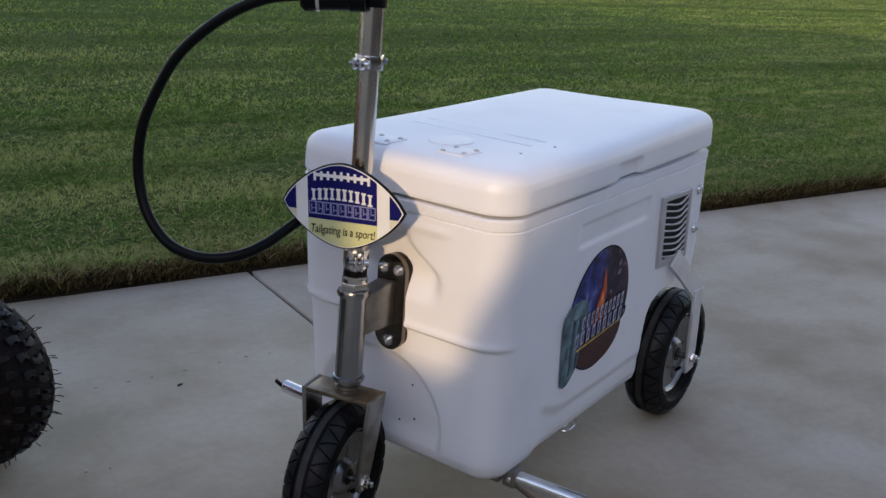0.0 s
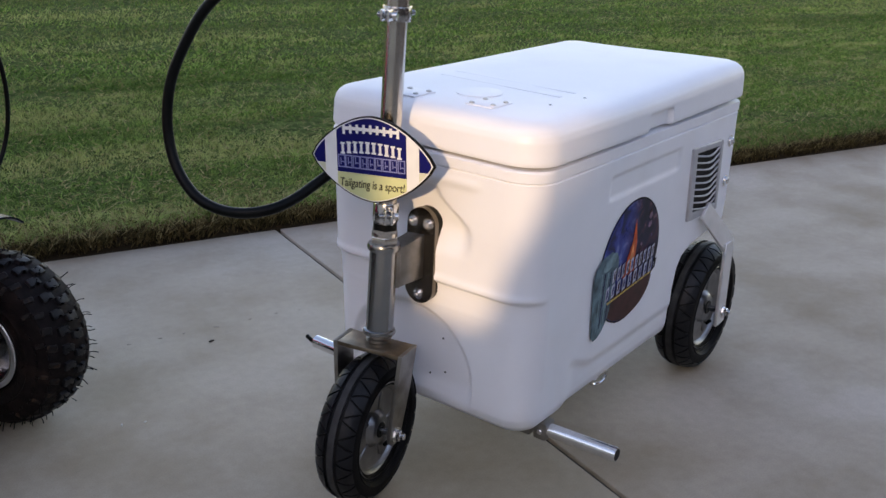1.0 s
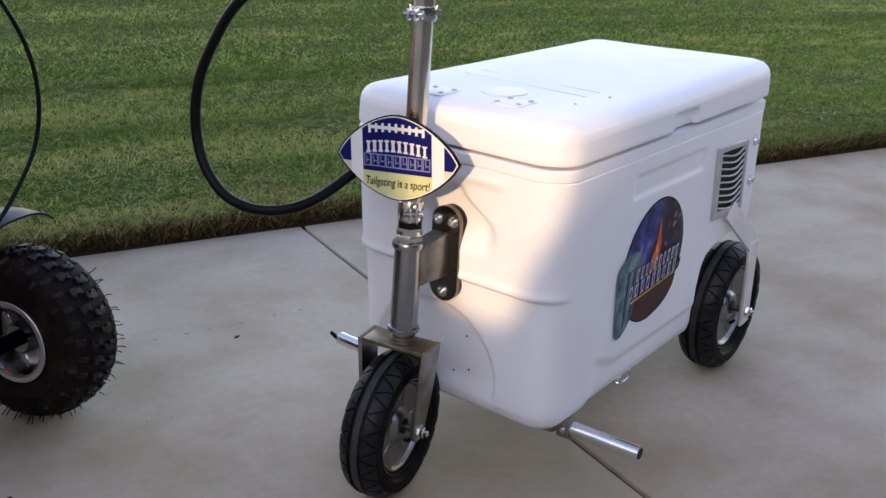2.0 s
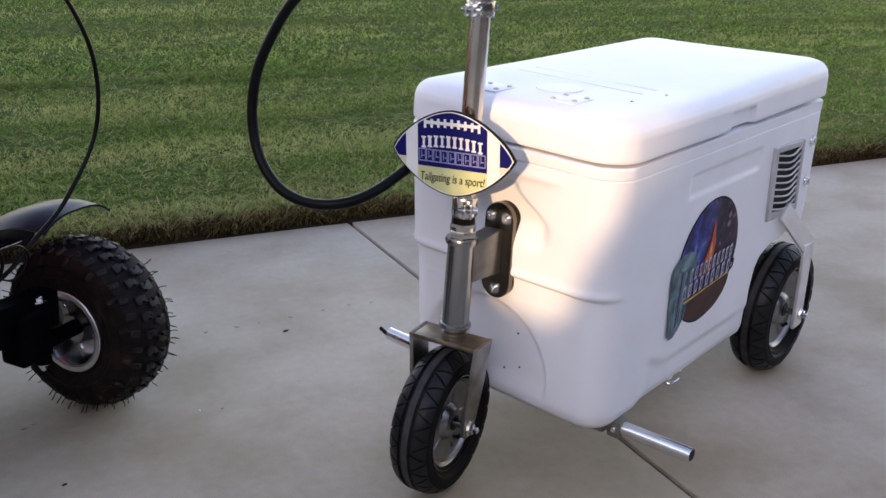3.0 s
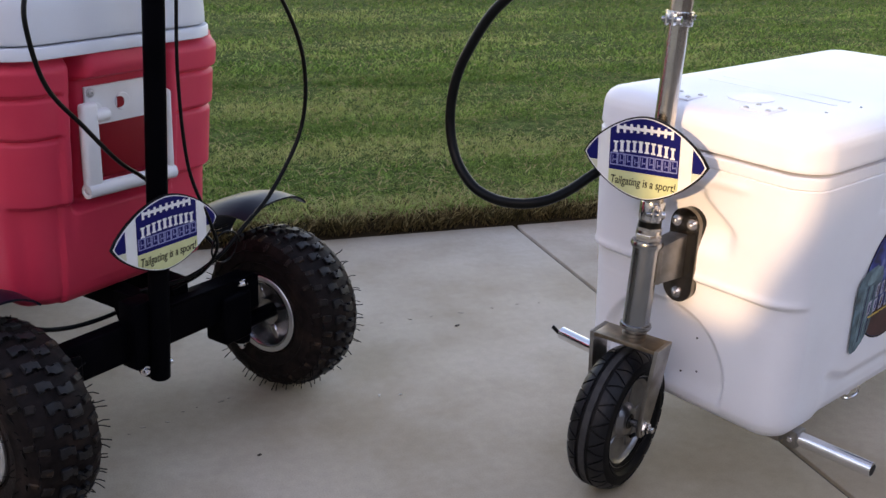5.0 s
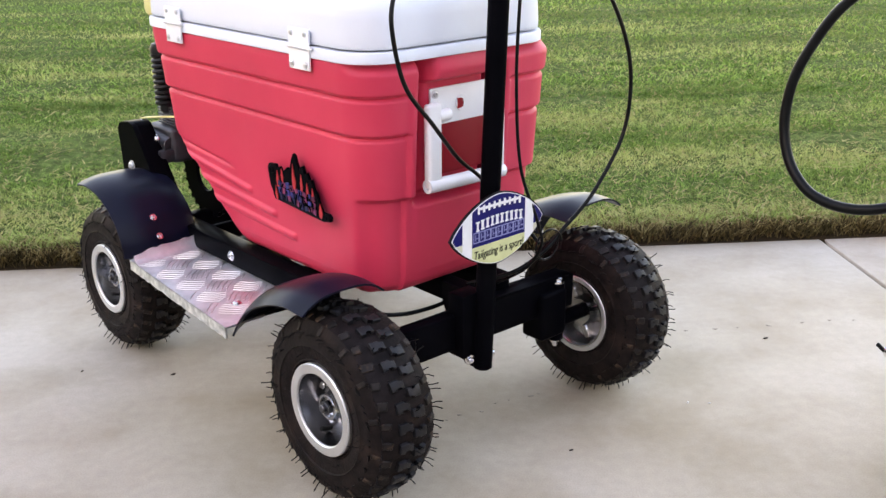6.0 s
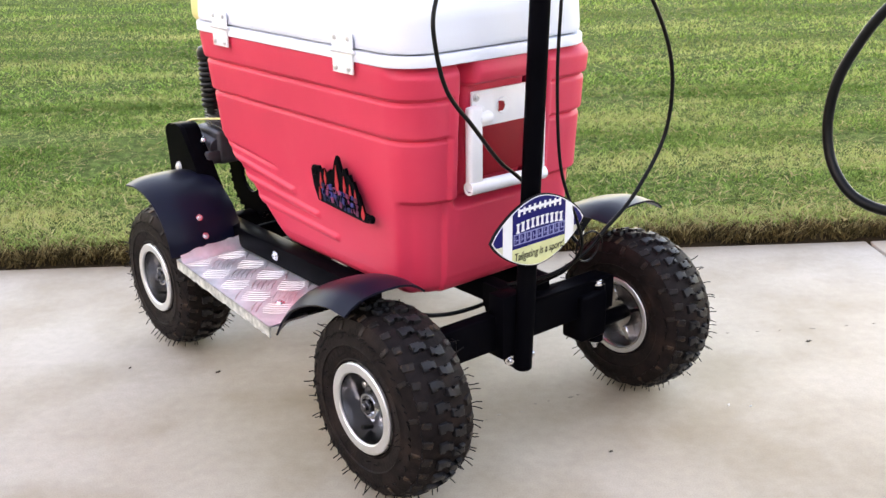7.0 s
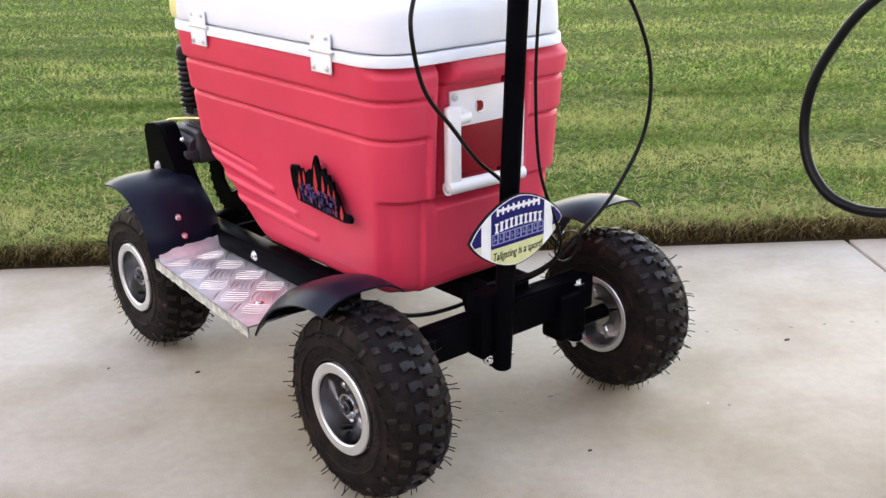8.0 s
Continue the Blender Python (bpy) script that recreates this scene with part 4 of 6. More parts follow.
    def clamp(z, r, tall, ears, long=0.0):
        m = col(z)
        c = part("tube_clamp", lathe(bmesh.new(), [(r - 0.002, 0), (r + 0.0018, 0), (r + 0.0022, 0.001), (r + 0.0022, tall - 0.001), (r + 0.0018, tall), (r - 0.002, tall)], 32, m, closed=True), M_CHROME, sc, "bright metal clamp")
        turned = m @ Matrix.Rotation(ears, 4, "Z")
        for s in (-1, 1):
            part("ear", box(bmesh.new(), (0.0030, 0.020 + long, tall * 0.8), turned @ Matrix.Translation((0.004 * s, r + 0.009 + long / 2, tall / 2)), 0.001), M_CHROME, c)
        part("screw", rodded(turned @ Vector((-0.012, r + 0.010 + long, tall / 2)), turned @ Vector((0.012, r + 0.010 + long, tall / 2)), 0.0032, 12), M_GREYSTEEL, c)
        part("screw_head", rodded(turned @ Vector((-0.013, r + 0.010 + long, tall / 2)), turned @ Vector((-0.007, r + 0.010 + long, tall / 2)), 0.0050, 12), M_CHROME, c)
    clamp(0.630, 0.0155, 0.017, radians(8), 0.008)
    clamp(0.630, 0.0155, 0.017, radians(188), 0.008)
    clamp(0.383, 0.0142, 0.024, radians(35))
    part("sign_bracket", box(bmesh.new(), (0.030, 0.016, 0.020), STEER @ Matrix.Translation((0.004, 0.004, 0.4675)), 0.002), M_STEEL, sc, "small steel sign bracket")
    # handlebar stub at the top
    bm = lathe(bmesh.new(), [(0, 0), (0.0100, 0), (0.0125, 0.003), (0.0138, 0.004), (0.0138, 0.014), (0.0125, 0.016), (0.0125, 0.055), (0.0145, 0.057), (0.0145, 0.074), (0, 0.074)], 28, axis_to(st(-0.022, 0.064, 0.708), st(0.010, -0.010, 0.7135))[0])
    part("throttle_grip", bm, M_CABLE, sc, "black throttle grip")
    part("grip_ring", lathe(bmesh.new(), [(0.0128, 0.018), (0.0146, 0.018), (0.0146, 0.022), (0.0128, 0.022)], 28, axis_to(st(-0.022, 0.064, 0.708), st(0.010, -0.010, 0.7135))[0], closed=True), M_CHROME, sc, "bright ring")
    part("stem_cap", lathe(bmesh.new(), [(0.012, 0), (0.0172, 0), (0.0172, 0.020), (0.012, 0.022)], 28, col(0.703), closed=True), M_CABLE, sc, "black stem cap")
    # thick cable hose hanging in a loop beside the column
    loop = [(0.030, 0.045, 0.465), (0.0, 0.079, 0.430), (-0.04, 0.096, 0.410), (-0.07, 0.114, 0.400), (-0.088, 0.144, 0.395), (-0.09, 0.182, 0.396), (-0.087, 0.216, 0.408), (-0.08, 0.247, 0.438), (-0.073, 0.263, 0.483), (-0.066, 0.262, 0.534), (-0.058, 0.246, 0.581), (-0.05, 0.214, 0.633), (-0.042, 0.160, 0.678), (-0.03, 0.110, 0.704), (-0.02, 0.060, 0.714)]
    part("hose", sweep(bmesh.new(), spline([st(*q) for q in loop], 10), 0.0068, 16), M_CABLE, sc, "thick black cable hose")
    # welded neck and bolted plate
    p0, p1 = on(0.335), Vector((0.102, -0.006, 0.340))
    d = (p1 - Vector((p0.x, p0.y, 0.335)))
    ang = math.atan2(d.y, d.x)
    neck_m = Matrix.Translation((p0.x, p0.y, 0)) @ Matrix.Rotation(ang, 4, "Z")
    ln = math.hypot(d.x, d.y)
    bm = prism(bmesh.new(), [(0.010, 0.292), (ln, 0.300), (ln, 0.363), (0.010, 0.344)], 0.026, neck_m @ Matrix.Translation((0, 0.013, 0)) @ Matrix.Rotation(radians(90), 4, "X"), 0.0015)
    part("neck", bm, M_FORK, sc, "welded steel neck")
    rng = random.Random(5)
    for s in (-1, 1):
        bm = bmesh.new()
        for i in range(16):
            q = neck_m @ Vector((ln - 0.001, s * 0.013, 0.302 + 0.0038 * i))
            bmesh.ops.create_icosphere(bm, subdivisions=1, radius=rng.uniform(0.0022, 0.0034), matrix=Matrix.Translation(q))
        part("weld_bead", bm, M_FORK, sc, "lumpy weld beads")
        bm = bmesh.new()
        for i in range(12):
            q = neck_m @ Vector((0.0165, s * 0.012, 0.294 + 0.004 * i))
            bmesh.ops.create_icosphere(bm, subdivisions=1, radius=rng.uniform(0.0020, 0.0030), matrix=Matrix.Translation(q))
        part("weld_bead", bm, M_FORK, sc, "lumpy weld beads")
    oval = [(0.0225 * math.cos(a), (0.040 if math.sin(a) > 0 else -0.047) + 0.0225 * math.sin(a)) for a in [2 * math.pi * (i + 0.5) / 40 for i in range(40)]]
    face = Matrix(((0, 0, -1, 0), (-1, 0, 0, 0), (0, 1, 0, 0), (0, 0, 0, 1)))
    plate_m = Matrix.Translation((0.0955, -0.0095, 0.332)) @ face
    plate = part("mounting_plate", prism(bmesh.new(), oval, 0.0075, plate_m, 0.002), M_DARKPLATE, sc, "dark oval steel plate")
    part("plate_pad", prism(bmesh.new(), [(0.97 * x, 0.985 * y) for x, y in oval], 0.020, plate_m @ Matrix.Translation((0, 0, -0.020))), M_CABLE, plate, "black rubber pad")
    for u, v in ((-0.013, 0.043), (0.012, 0.043), (0.0005, -0.056), (-0.012, -0.030)):
        part("bolt", bolt_head(bmesh.new(), plate_m @ Vector((u, v, 0.0075)), (-1, 0, 0), 0.0052, 0.005), M_CHROME, plate)
    # foot pegs
    for s, pz, far in ((-1, 0.095, 0.269), (1, 0.0875, 0.264)):
        peg = part("foot_peg", pipe(bmesh.new(), (0.176, CY + s * 0.152, pz), (0.180, CY + s * far, pz), 0.0102), M_CHROME, sc, "bright steel foot peg")
        part("peg_cap", rodded((0.180, CY + s * (far - 0.006), pz), (0.180, CY + s * (far + 0.0005), pz), 0.0086), M_CABLE, peg, "black end plug")
        part("peg_socket", boxed((0.024, 0.020, 0.026), Matrix.Translation((0.176, CY + s * 0.160, pz)), 0.003), M_FORK, peg, "tarnished steel socket")
        part("pin", rodded((0.166, CY + s * 0.161, pz), (0.161, CY + s * 0.161, pz), 0.004, 12), M_CHROME, peg)
    part("cross_bar", boxed((0.024, 0.29, 0.016), Matrix.Translation((0.176, CY, 0.090)), 0.003), M_FORK, sc)
    part("strap_tip", box(bmesh.new(), (0.004, 0.022, 0.006), Matrix.Translation((0.176, CY + 0.272, 0.089)) @ Matrix.Rotation(0.4, 4, "X"), 0.001), M_CABLE, sc, "torn black strap end")
    # drain clip under the sill
    ring = [(0.346 + 0.018 * math.cos(a), CY - 0.152 - 0.004 * math.cos(a), 0.103 + 0.010 * math.sin(a)) for a in [2 * math.pi * i / 20 for i in range(21)]]
    part("drain_clip", sweep(bmesh.new(), ring, 0.0025, 8), M_CHROME, sc, "bright wire clip")
    part("drain_plug", rodded((0.346, CY - 0.130, 0.108), (0.346, CY - 0.150, 0.106), 0.009, 18), M_WHITE, sc)
    # rear wheels with bent straps
    for s in (-1, 1):
        small_wheel(sc, Matrix.Translation((0.697, CY + s * 0.158, 0.113)), 0.113, "rear_wheel", 0.045)
        line = [(0.624, 0.1765, 0.306), (0.690, 0.2010, 0.236), (0.698, 0.2020, 0.096)]
        bm = bmesh.new()
        for i, (p, q) in enumerate(zip(line, line[1:])):
            a, b = Vector((p[0], CY + s * p[1], p[2])), Vector((q[0], CY + s * q[1], q[2]))
            m, length = axis_to(a, b)
            way = (b - a).normalized()
            out = Vector((0, s, 0))
            flat = way.cross(out).normalized()
            out = flat.cross(way).normalized()
            basis = Matrix((flat, out, way)).transposed().to_4x4()
            wide, thick = (0.034, 0.006)
            box(bm, (wide, thick, length + (0.014 if i else 0.004)), Matrix.Translation((a + b) / 2 + out * (0.0003 * i)) @ basis, 0.0012, 1)
        strap = part("axle_strap", bm, M_STRAP, sc, "bent aluminium strap")
        part("axle_nut", nut((0.699, CY + s * 0.2055, 0.113), (0, s, 0)), M_CHROME, strap)
    # louvred vent
    def side(x, z, out=0.0):
        return Vector((x, CY - half(z) - out, z))
    tilt = Matrix.Rotation(math.atan(0.015), 4, "X")
    frame_m = Matrix.Translation(side(0.612, 0.360, 0.0)) @ tilt @ Matrix(((1, 0, -0.14, 0), (0, 1, 0, 0), (-0.04, 0, 1, 0), (0, 0, 0, 1)))
    bm = bmesh.new()
    for cx, cz, w, h in ((-0.0520, 0, 0.016, 0.122), (0.0560, 0, 0.009, 0.122), (0.002, 0.0560, 0.100, 0.010), (0.002, -0.0550, 0.100, 0.013)):
        box(bm, (w, 0.009, h), frame_m @ Matrix.Translation((cx, 0, cz)), 0.0015, 1)
    vent = part("vent_frame", bm, M_VENT, sc, "grey louvred vent frame")
    # no real hole: a black sheet gives the shade between louvres
    part("vent_backing", box(bmesh.new(), (0.100, 0.0022, 0.108), frame_m @ Matrix.Translation((0.004, -0.0006, 0.002))), M_PRINTBLACK, vent, "black sheet for the shade behind the louvres")
    for i in range(9):
        z = -0.0435 + 0.0112 * i
        line = spline([frame_m @ Vector((-0.046, -0.0015, z + 0.001)), frame_m @ Vector((0.004, -0.0065, z - 0.004)), frame_m @ Vector((0.053, -0.0015, z + 0.003))], 8)
        part("louvre", sweep(bmesh.new(), line, 0.0017, 6), M_VENT, vent)
    for x, z in ((0.7015, 0.409), (0.7065, 0.340)):
        part("bolt", bolt_head(bmesh.new(), side(x, z), (0, -1, 0), 0.0065, 0.007), M_CHROME, sc)
    # round printed sticker, lying on the sloping side
    face = Matrix(((1, 0, 0, 0), (0, 0, -1, 0), (0, 1, 0, 0), (0, 0, 0, 1)))
    stick_m = Matrix.Translation(side(0.367, 0.2895, 0.0004)) @ tilt @ face
    st_ob = new("sticker")
    st_ob.parent = sc
    st_ob["label"] = "round navy printed sticker with flames and a can"

    def layer(name, pts, level, mat, lab=""):
        return part(name, prism(bmesh.new(), pts, 0.00025, stick_m @ Matrix.Translation((0, 0, level))), mat, st_ob, lab, smooth=False)

    def disc(r, lo=-1.0, hi=1.0, n=48):
        return [(r * math.cos(2 * math.pi * i / n), min(max(r * math.sin(2 * math.pi * i / n), lo * r), hi * r)) for i in range(n)]

    def blob(cx, cy, r, seed, stretch=1.0, n=18):
        g = random.Random(seed)
        return [(cx + r * g.uniform(0.55, 1.2) * math.cos(2 * math.pi * i / n), cy + stretch * r * g.uniform(0.55, 1.2) * math.sin(2 * math.pi * i / n)) for i in range(n)]
    R = 0.094
    layer("disc", disc(R), 0.0, M_PRINTBLACK, "black edge")
    layer("field", disc(R * 0.975), 0.0004, M_STICKERART, "blue and dark plum printed scene")
    g = random.Random(21)
    for i in range(16):
        a, q = g.uniform(0.25, math.pi - 0.02), g.uniform(0.30, 0.85) * R
        cx, cy = q * math.cos(a), q * math.sin(a) * 0.95 + 0.004
        layer("artwork", blob(cx, cy, g.uniform(0.002, 0.0055), 100 + i, g.uniform(0.8, 1.8), 9), 0.0009 + 0.000006 * i, g.choice((M_ROYAL, M_PALEBLUE, M_SILVERPRINT) if cx < -0.01 else (M_VIOLET, M_PALEPINK, M_MAROON)))
    layer("flame", [(-0.020, -0.022), (-0.012, 0.006), (-0.006, 0.018), (0.000, 0.030), (0.003, 0.062), (0.010, 0.040), (0.014, 0.026), (0.013, 0.006), (0.016, -0.018)], 0.0014, M_ORANGE, "orange printed flame")
    layer("flame_core", [(-0.010, -0.014), (-0.003, 0.010), (0.003, 0.030), (0.007, 0.010), (0.008, -0.014)], 0.0018, M_ORANGEPALE)
    bowl = [(0.076 * math.cos(a) * 1.0 + 0.004, -0.044 + 0.046 * math.sin(a) * (1.0 if math.sin(a) < 0 else 0.12)) for a in [2 * math.pi * i / 36 for i in range(36)]]
    layer("grill_bowl", bowl, 0.0016, M_MAROON, "dark maroon printed grill bowl")
    can = [(-0.103, -0.076), (-0.101, -0.088), (-0.093, -0.096), (-0.081, -0.095), (-0.068, -0.086), (-0.059, -0.076), (-0.053, -0.062), (-0.040, 0.006), (-0.044, 0.020), (-0.064, 0.031), (-0.092, 0.027), (-0.109, 0.014), (-0.112, 0.000)]
    layer("can", can, 0.0020, M_TEAL, "teal printed drink can")
    for q, mat in ((0, M_SILVERTEAL), (1, M_NAVYDARK), (2, M_SILVERTEAL), (3, M_NAVYDARK)):
        o = 0.009 * q
        layer("can_stripe", [(-0.090 + o, -0.083 + 0.3 * o), (-0.0875 + o, -0.082 + 0.3 * o), (-0.0865 + o, 0.004 - 0.1 * o), (-0.0895 + o, 0.003 - 0.1 * o)], 0.0023, mat)
    layer("can_top", [(-0.067 + 0.020 * math.cos(2 * math.pi * i / 20), 0.016 + 0.010 * math.sin(2 * math.pi * i / 20) + 0.006 * math.cos(2 * math.pi * i / 20)) for i in range(20)], 0.0024, M_SILVERTEAL)
    layer("gold_line", [(-0.066, -0.046), (0.074, -0.036), (0.072, -0.0385), (-0.064, -0.049)], 0.0033, M_GOLD)
    layer("grill_handle", [(0.076, -0.040), (0.090, -0.034), (0.092, -0.020), (0.080, -0.018), (0.080, -0.022), (0.087, -0.025), (0.085, -0.032), (0.076, -0.036)], 0.0020, M_PRINTBLACK)
    for row, (v, hgt, cnt, u0, u1) in enumerate(((-0.006, 0.021, 10, -0.058, 0.078), (-0.029, 0.022, 9, -0.076, 0.078))):
        for i in range(cnt):
            u = u0 + (u1 - u0) * (i + 0.5) / cnt
            w = (u1 - u0) / cnt * 0.80
            sk = 0.10
            vv = v + 0.004 * (u / 0.08)
            for du, wide, mat, up in ((0.0018, 0.80, M_ROYALDARK if row else M_MAROON, 0.0027), (0.0, 0.66, M_SILVERPRINT, 0.0030), (0.0002, 0.24, M_ROYALDARK if (i + row) % 3 else M_MAROON, 0.0032)):
                h2 = hgt / 2 * (0.92 if wide > 0.3 else 0.55)
                layer("emblem_bar", [(u + du - w * wide / 2, vv - h2 - sk * w), (u + du + w * wide / 2, vv - h2 + sk * w), (u + du + w * wide / 2, vv + h2 + sk * w), (u + du - w * wide / 2, vv + h2 - sk * w)], up, mat)
    return sc


M_NAVYDARK = material("dark_navy_print", (0.012, 0.014, 0.060), 0.3, vary=0.5, scale=30, spec=0.15)
M_ROYALDARK = material("deep_blue_print", (0.020, 0.024, 0.16), 0.35, vary=0.4, scale=60, spec=0.15)
M_PALEBLUE = material("sky_print", (0.10, 0.16, 0.42), 0.35, vary=0.5, scale=60, spec=0.15)
M_ORANGEPALE = material("light_orange_print", (0.80, 0.28, 0.10), 0.35, vary=0.3, scale=60, spec=0.15)
M_GOLD = material("gold_print", (0.55, 0.38, 0.10), 0.4, vary=0.3, scale=80, spec=0.15)
M_SILVERTEAL = material("pale_teal_print", (0.16, 0.26, 0.29), 0.35, vary=0.3, scale=60, spec=0.15)


def sticker_material():
    """Printed scene: cloudy blue towards the front, dark plum towards the rear."""
    m = bpy.data.materials.new("sticker_artwork")
    m.use_nodes = True
    n, l = m.node_tree.nodes, m.node_tree.links
    tc, sep = n.new("ShaderNodeTexCoord"), n.new("ShaderNodeSeparateXYZ")
    l.new(tc.outputs["Object"], sep.inputs["Vector"])

    def ramp(fac, stops):
        r = n.new("ShaderNodeValToRGB")
        r.color_ramp.elements[0].position, r.color_ramp.elements[0].color = stops[0][0], (*stops[0][1], 1)
        r.color_ramp.elements[1].position, r.color_ramp.elements[1].color = stops[-1][0], (*stops[-1][1], 1)
        for at, c in stops[1:-1]:
            r.color_ramp.elements.new(at).color = (*c, 1)
        l.new(fac, r.inputs["Fac"])
        return r.outputs["Color"]

    def cloud(scale, distortion):
        t = n.new("ShaderNodeTexNoise")
        t.inputs["Scale"].default_value, t.inputs["Detail"].default_value, t.inputs["Distortion"].default_value = scale, 6, distortion
        l.new(tc.outputs["Object"], t.inputs["Vector"])
        return t.outputs["Fac"]
    blue = ramp(cloud(34, 0.8), [(0.36, (0.008, 0.012, 0.055)), (0.47, (0.020, 0.035, 0.22)), (0.57, (0.045, 0.075, 0.30)), (0.64, (0.16, 0.20, 0.46)), (0.72, (0.03, 0.04, 0.16))])
    plum = ramp(cloud(48, 0.6), [(0.38, (0.006, 0.008, 0.022)), (0.50, (0.014, 0.014, 0.045)), (0.60, (0.060, 0.022, 0.040)), (0.70, (0.22, 0.12, 0.16))])
    f, x = n.new("ShaderNodeMapRange"), n.new("ShaderNodeMix")
    f.inputs["From Min"].default_value, f.inputs["From Max"].default_value = 0.340, 0.385
    l.new(sep.outputs["X"], f.inputs["Value"])
    x.data_type = "RGBA"
    l.new(f.outputs["Result"], x.inputs["Factor"])
    l.new(blue, x.inputs["A"])
    l.new(plum, x.inputs["B"])
    b = n["Principled BSDF"]
    l.new(x.outputs["Result"], b.inputs["Base Color"])
    b.inputs["Roughness"].default_value, b.inputs["Specular IOR Level"].default_value = 0.35, 0.15
    return m


M_STICKERART = sticker_material()
white = white_scooter()
football_sign(WHITE_AT @ STEER @ pose(-0.012, 0.005, 0.4675, -3.4, 0, 0), "navy, white and pale yellow football-shaped sign on the steel tube", 0.0535, 0.0855)
# ---------------------------------------------------------------- red cooler cart
def knobby_wheel(parent, at, outer, name, seed):
    """A fat knobbly wheel with its axle along x; outer is the side (-1 or 1) with the dished face."""
    rng = random.Random(seed)
    w = new(name)
    w.parent = parent
    w.matrix_local = Matrix.Translation(at) @ Matrix.Scale(at[2] / 0.132, 4) @ Matrix.Diagonal((1.10, 1, 1, 1))
    turn = Matrix.Rotation(radians(90 * outer), 4, "Y")
    prof = [(0.058, -0.034), (0.064, -0.039), (0.0660, -0.0420), (0.0680, -0.0404), (0.078, -0.0432), (0.0845, -0.0436), (0.0860, -0.0452), (0.0875, -0.0442), (0.096, -0.0442), (0.108, -0.0425), (0.1183, -0.0368), (0.1238, -0.021), (0.1252, 0),
            (0.1238, 0.021), (0.1183, 0.0368), (0.108, 0.0425), (0.096, 0.0442), (0.0875, 0.0442), (0.0860, 0.0452), (0.0845, 0.0436), (0.078, 0.0432), (0.0680, 0.0404), (0.0660, 0.0420), (0.064, 0.039), (0.058, 0.034)]
    tyre = part("tyre", lathe(bmesh.new(), prof, 84, turn, closed=True), M_TYRE, w, "black pneumatic tyre with brown dust")
    # two interlocking rows of low blocks on the crown, small lugs on the shoulders
    bm, lugs = bmesh.new(), bmesh.new()
    n = 30
    for i in range(n):
        for row in (-1, 1):
            a = 2 * math.pi * (i + (0.5 if row > 0 else 0.0)) / n + rng.uniform(-0.008, 0.008)
            q = Matrix.Rotation(-a, 4, "X") @ Matrix.Translation((row * 0.0092, 0, 0.1238)) @ Matrix.Rotation(radians(row * 5), 4, "Y") @ Matrix.Rotation(rng.uniform(-0.05, 0.05), 4, "Z")
            pts = [(-0.0086, -0.0066), (-0.0020, -0.0066), (-0.0020, -0.0030), (0.0040, -0.0030), (0.0040, -0.0066), (0.0084, -0.0066), (0.0084, 0.0034), (0.0024, 0.0034), (0.0024, 0.0064), (-0.0086, 0.0064)]
            if row > 0:
                pts = [(-x, -y) for x, y in pts]
            prism(bm, pts, 0.0062, q, 0.0008)
            a += math.pi / n * 0.6
            q = Matrix.Rotation(-a, 4, "X") @ Matrix.Translation((row * 0.0300, 0, 0.1186)) @ Matrix.Rotation(radians(row * 28), 4, "Y") @ Matrix.Rotation(row * 0.25, 4, "Z")
            box(lugs, (0.0140 * rng.uniform(0.75, 1.1), 0.0105 * rng.uniform(0.75, 1.1), 0.0084), q, 0.0012, 1)
            if i % 2:
                q = Matrix.Rotation(-a - 0.07, 4, "X") @ Matrix.Translation((row * 0.0398, 0, 0.1105)) @ Matrix.Rotation(radians(row * 60), 4, "Y")
                box(lugs, (0.0120, 0.0065, 0.0052), q, 0.0008, 1)
    part("tread", bm, M_KNOB, tyre, "knobbly worn tread blocks")
    tagged(part("shoulder_lug", lugs, M_LUG, tyre, "dirty brown shoulder lugs"), kind="stuff")
    hair = bmesh.new()

    def bristle(x, rad, a, way, ln, thick):
        p = Vector((x, math.sin(a) * rad, math.cos(a) * rad))
        out = Vector((0, math.sin(a), math.cos(a)))
        along = Vector((0, math.cos(a), -math.sin(a)))
        d = (Vector((math.copysign(way[0], x), 0, 0)) + out * way[1] + along * way[2]).normalized()
        tip = p + d * ln + Vector((0, 0, rng.uniform(-0.0025, 0.0005)))
        sweep(hair, [p - d * 0.001, p + d * ln * 0.5 + along * rng.uniform(-0.001, 0.001), tip], thick, 4)
    for s in (-1, 1):
        # pairs along the shoulder that stand out beyond the tread
        for i in range(34):
            for k in (-1, 1):
                a = 2 * math.pi * (i + 0.5 * (s > 0)) / 34 + k * 0.026 + rng.uniform(-0.018, 0.018)
                if rng.random() < 0.86 and math.cos(a) < 0.80:
                    bristle(s * 0.0365, 0.117, a, (rng.uniform(0.5, 1.1), 1.0, rng.uniform(-0.55, 0.35)), rng.uniform(0.008, 0.0155), 0.00072)
        # pairs lying on the sidewall
        for i in range(30):
            for k in (-1, 1):
                a = 2 * math.pi * (i + 0.25) / 30 + k * 0.030 + rng.uniform(-0.012, 0.012)
                bristle(s * 0.0432, 0.103, a, (rng.uniform(0.25, 0.6), rng.uniform(-0.5, 0.3), 1.0), rng.uniform(0.006, 0.010), 0.00085)
        # a few finer ones low on the sidewall and over the rim
        for i in range(44):
            a = rng.uniform(0, 2 * math.pi)
            bristle(s * 0.0430, rng.uniform(0.066, 0.098), a, (rng.uniform(0.6, 2.0), rng.uniform(-1, 0.6), rng.uniform(-0.8, 0.8)), rng.uniform(0.004, 0.009), 0.0005)
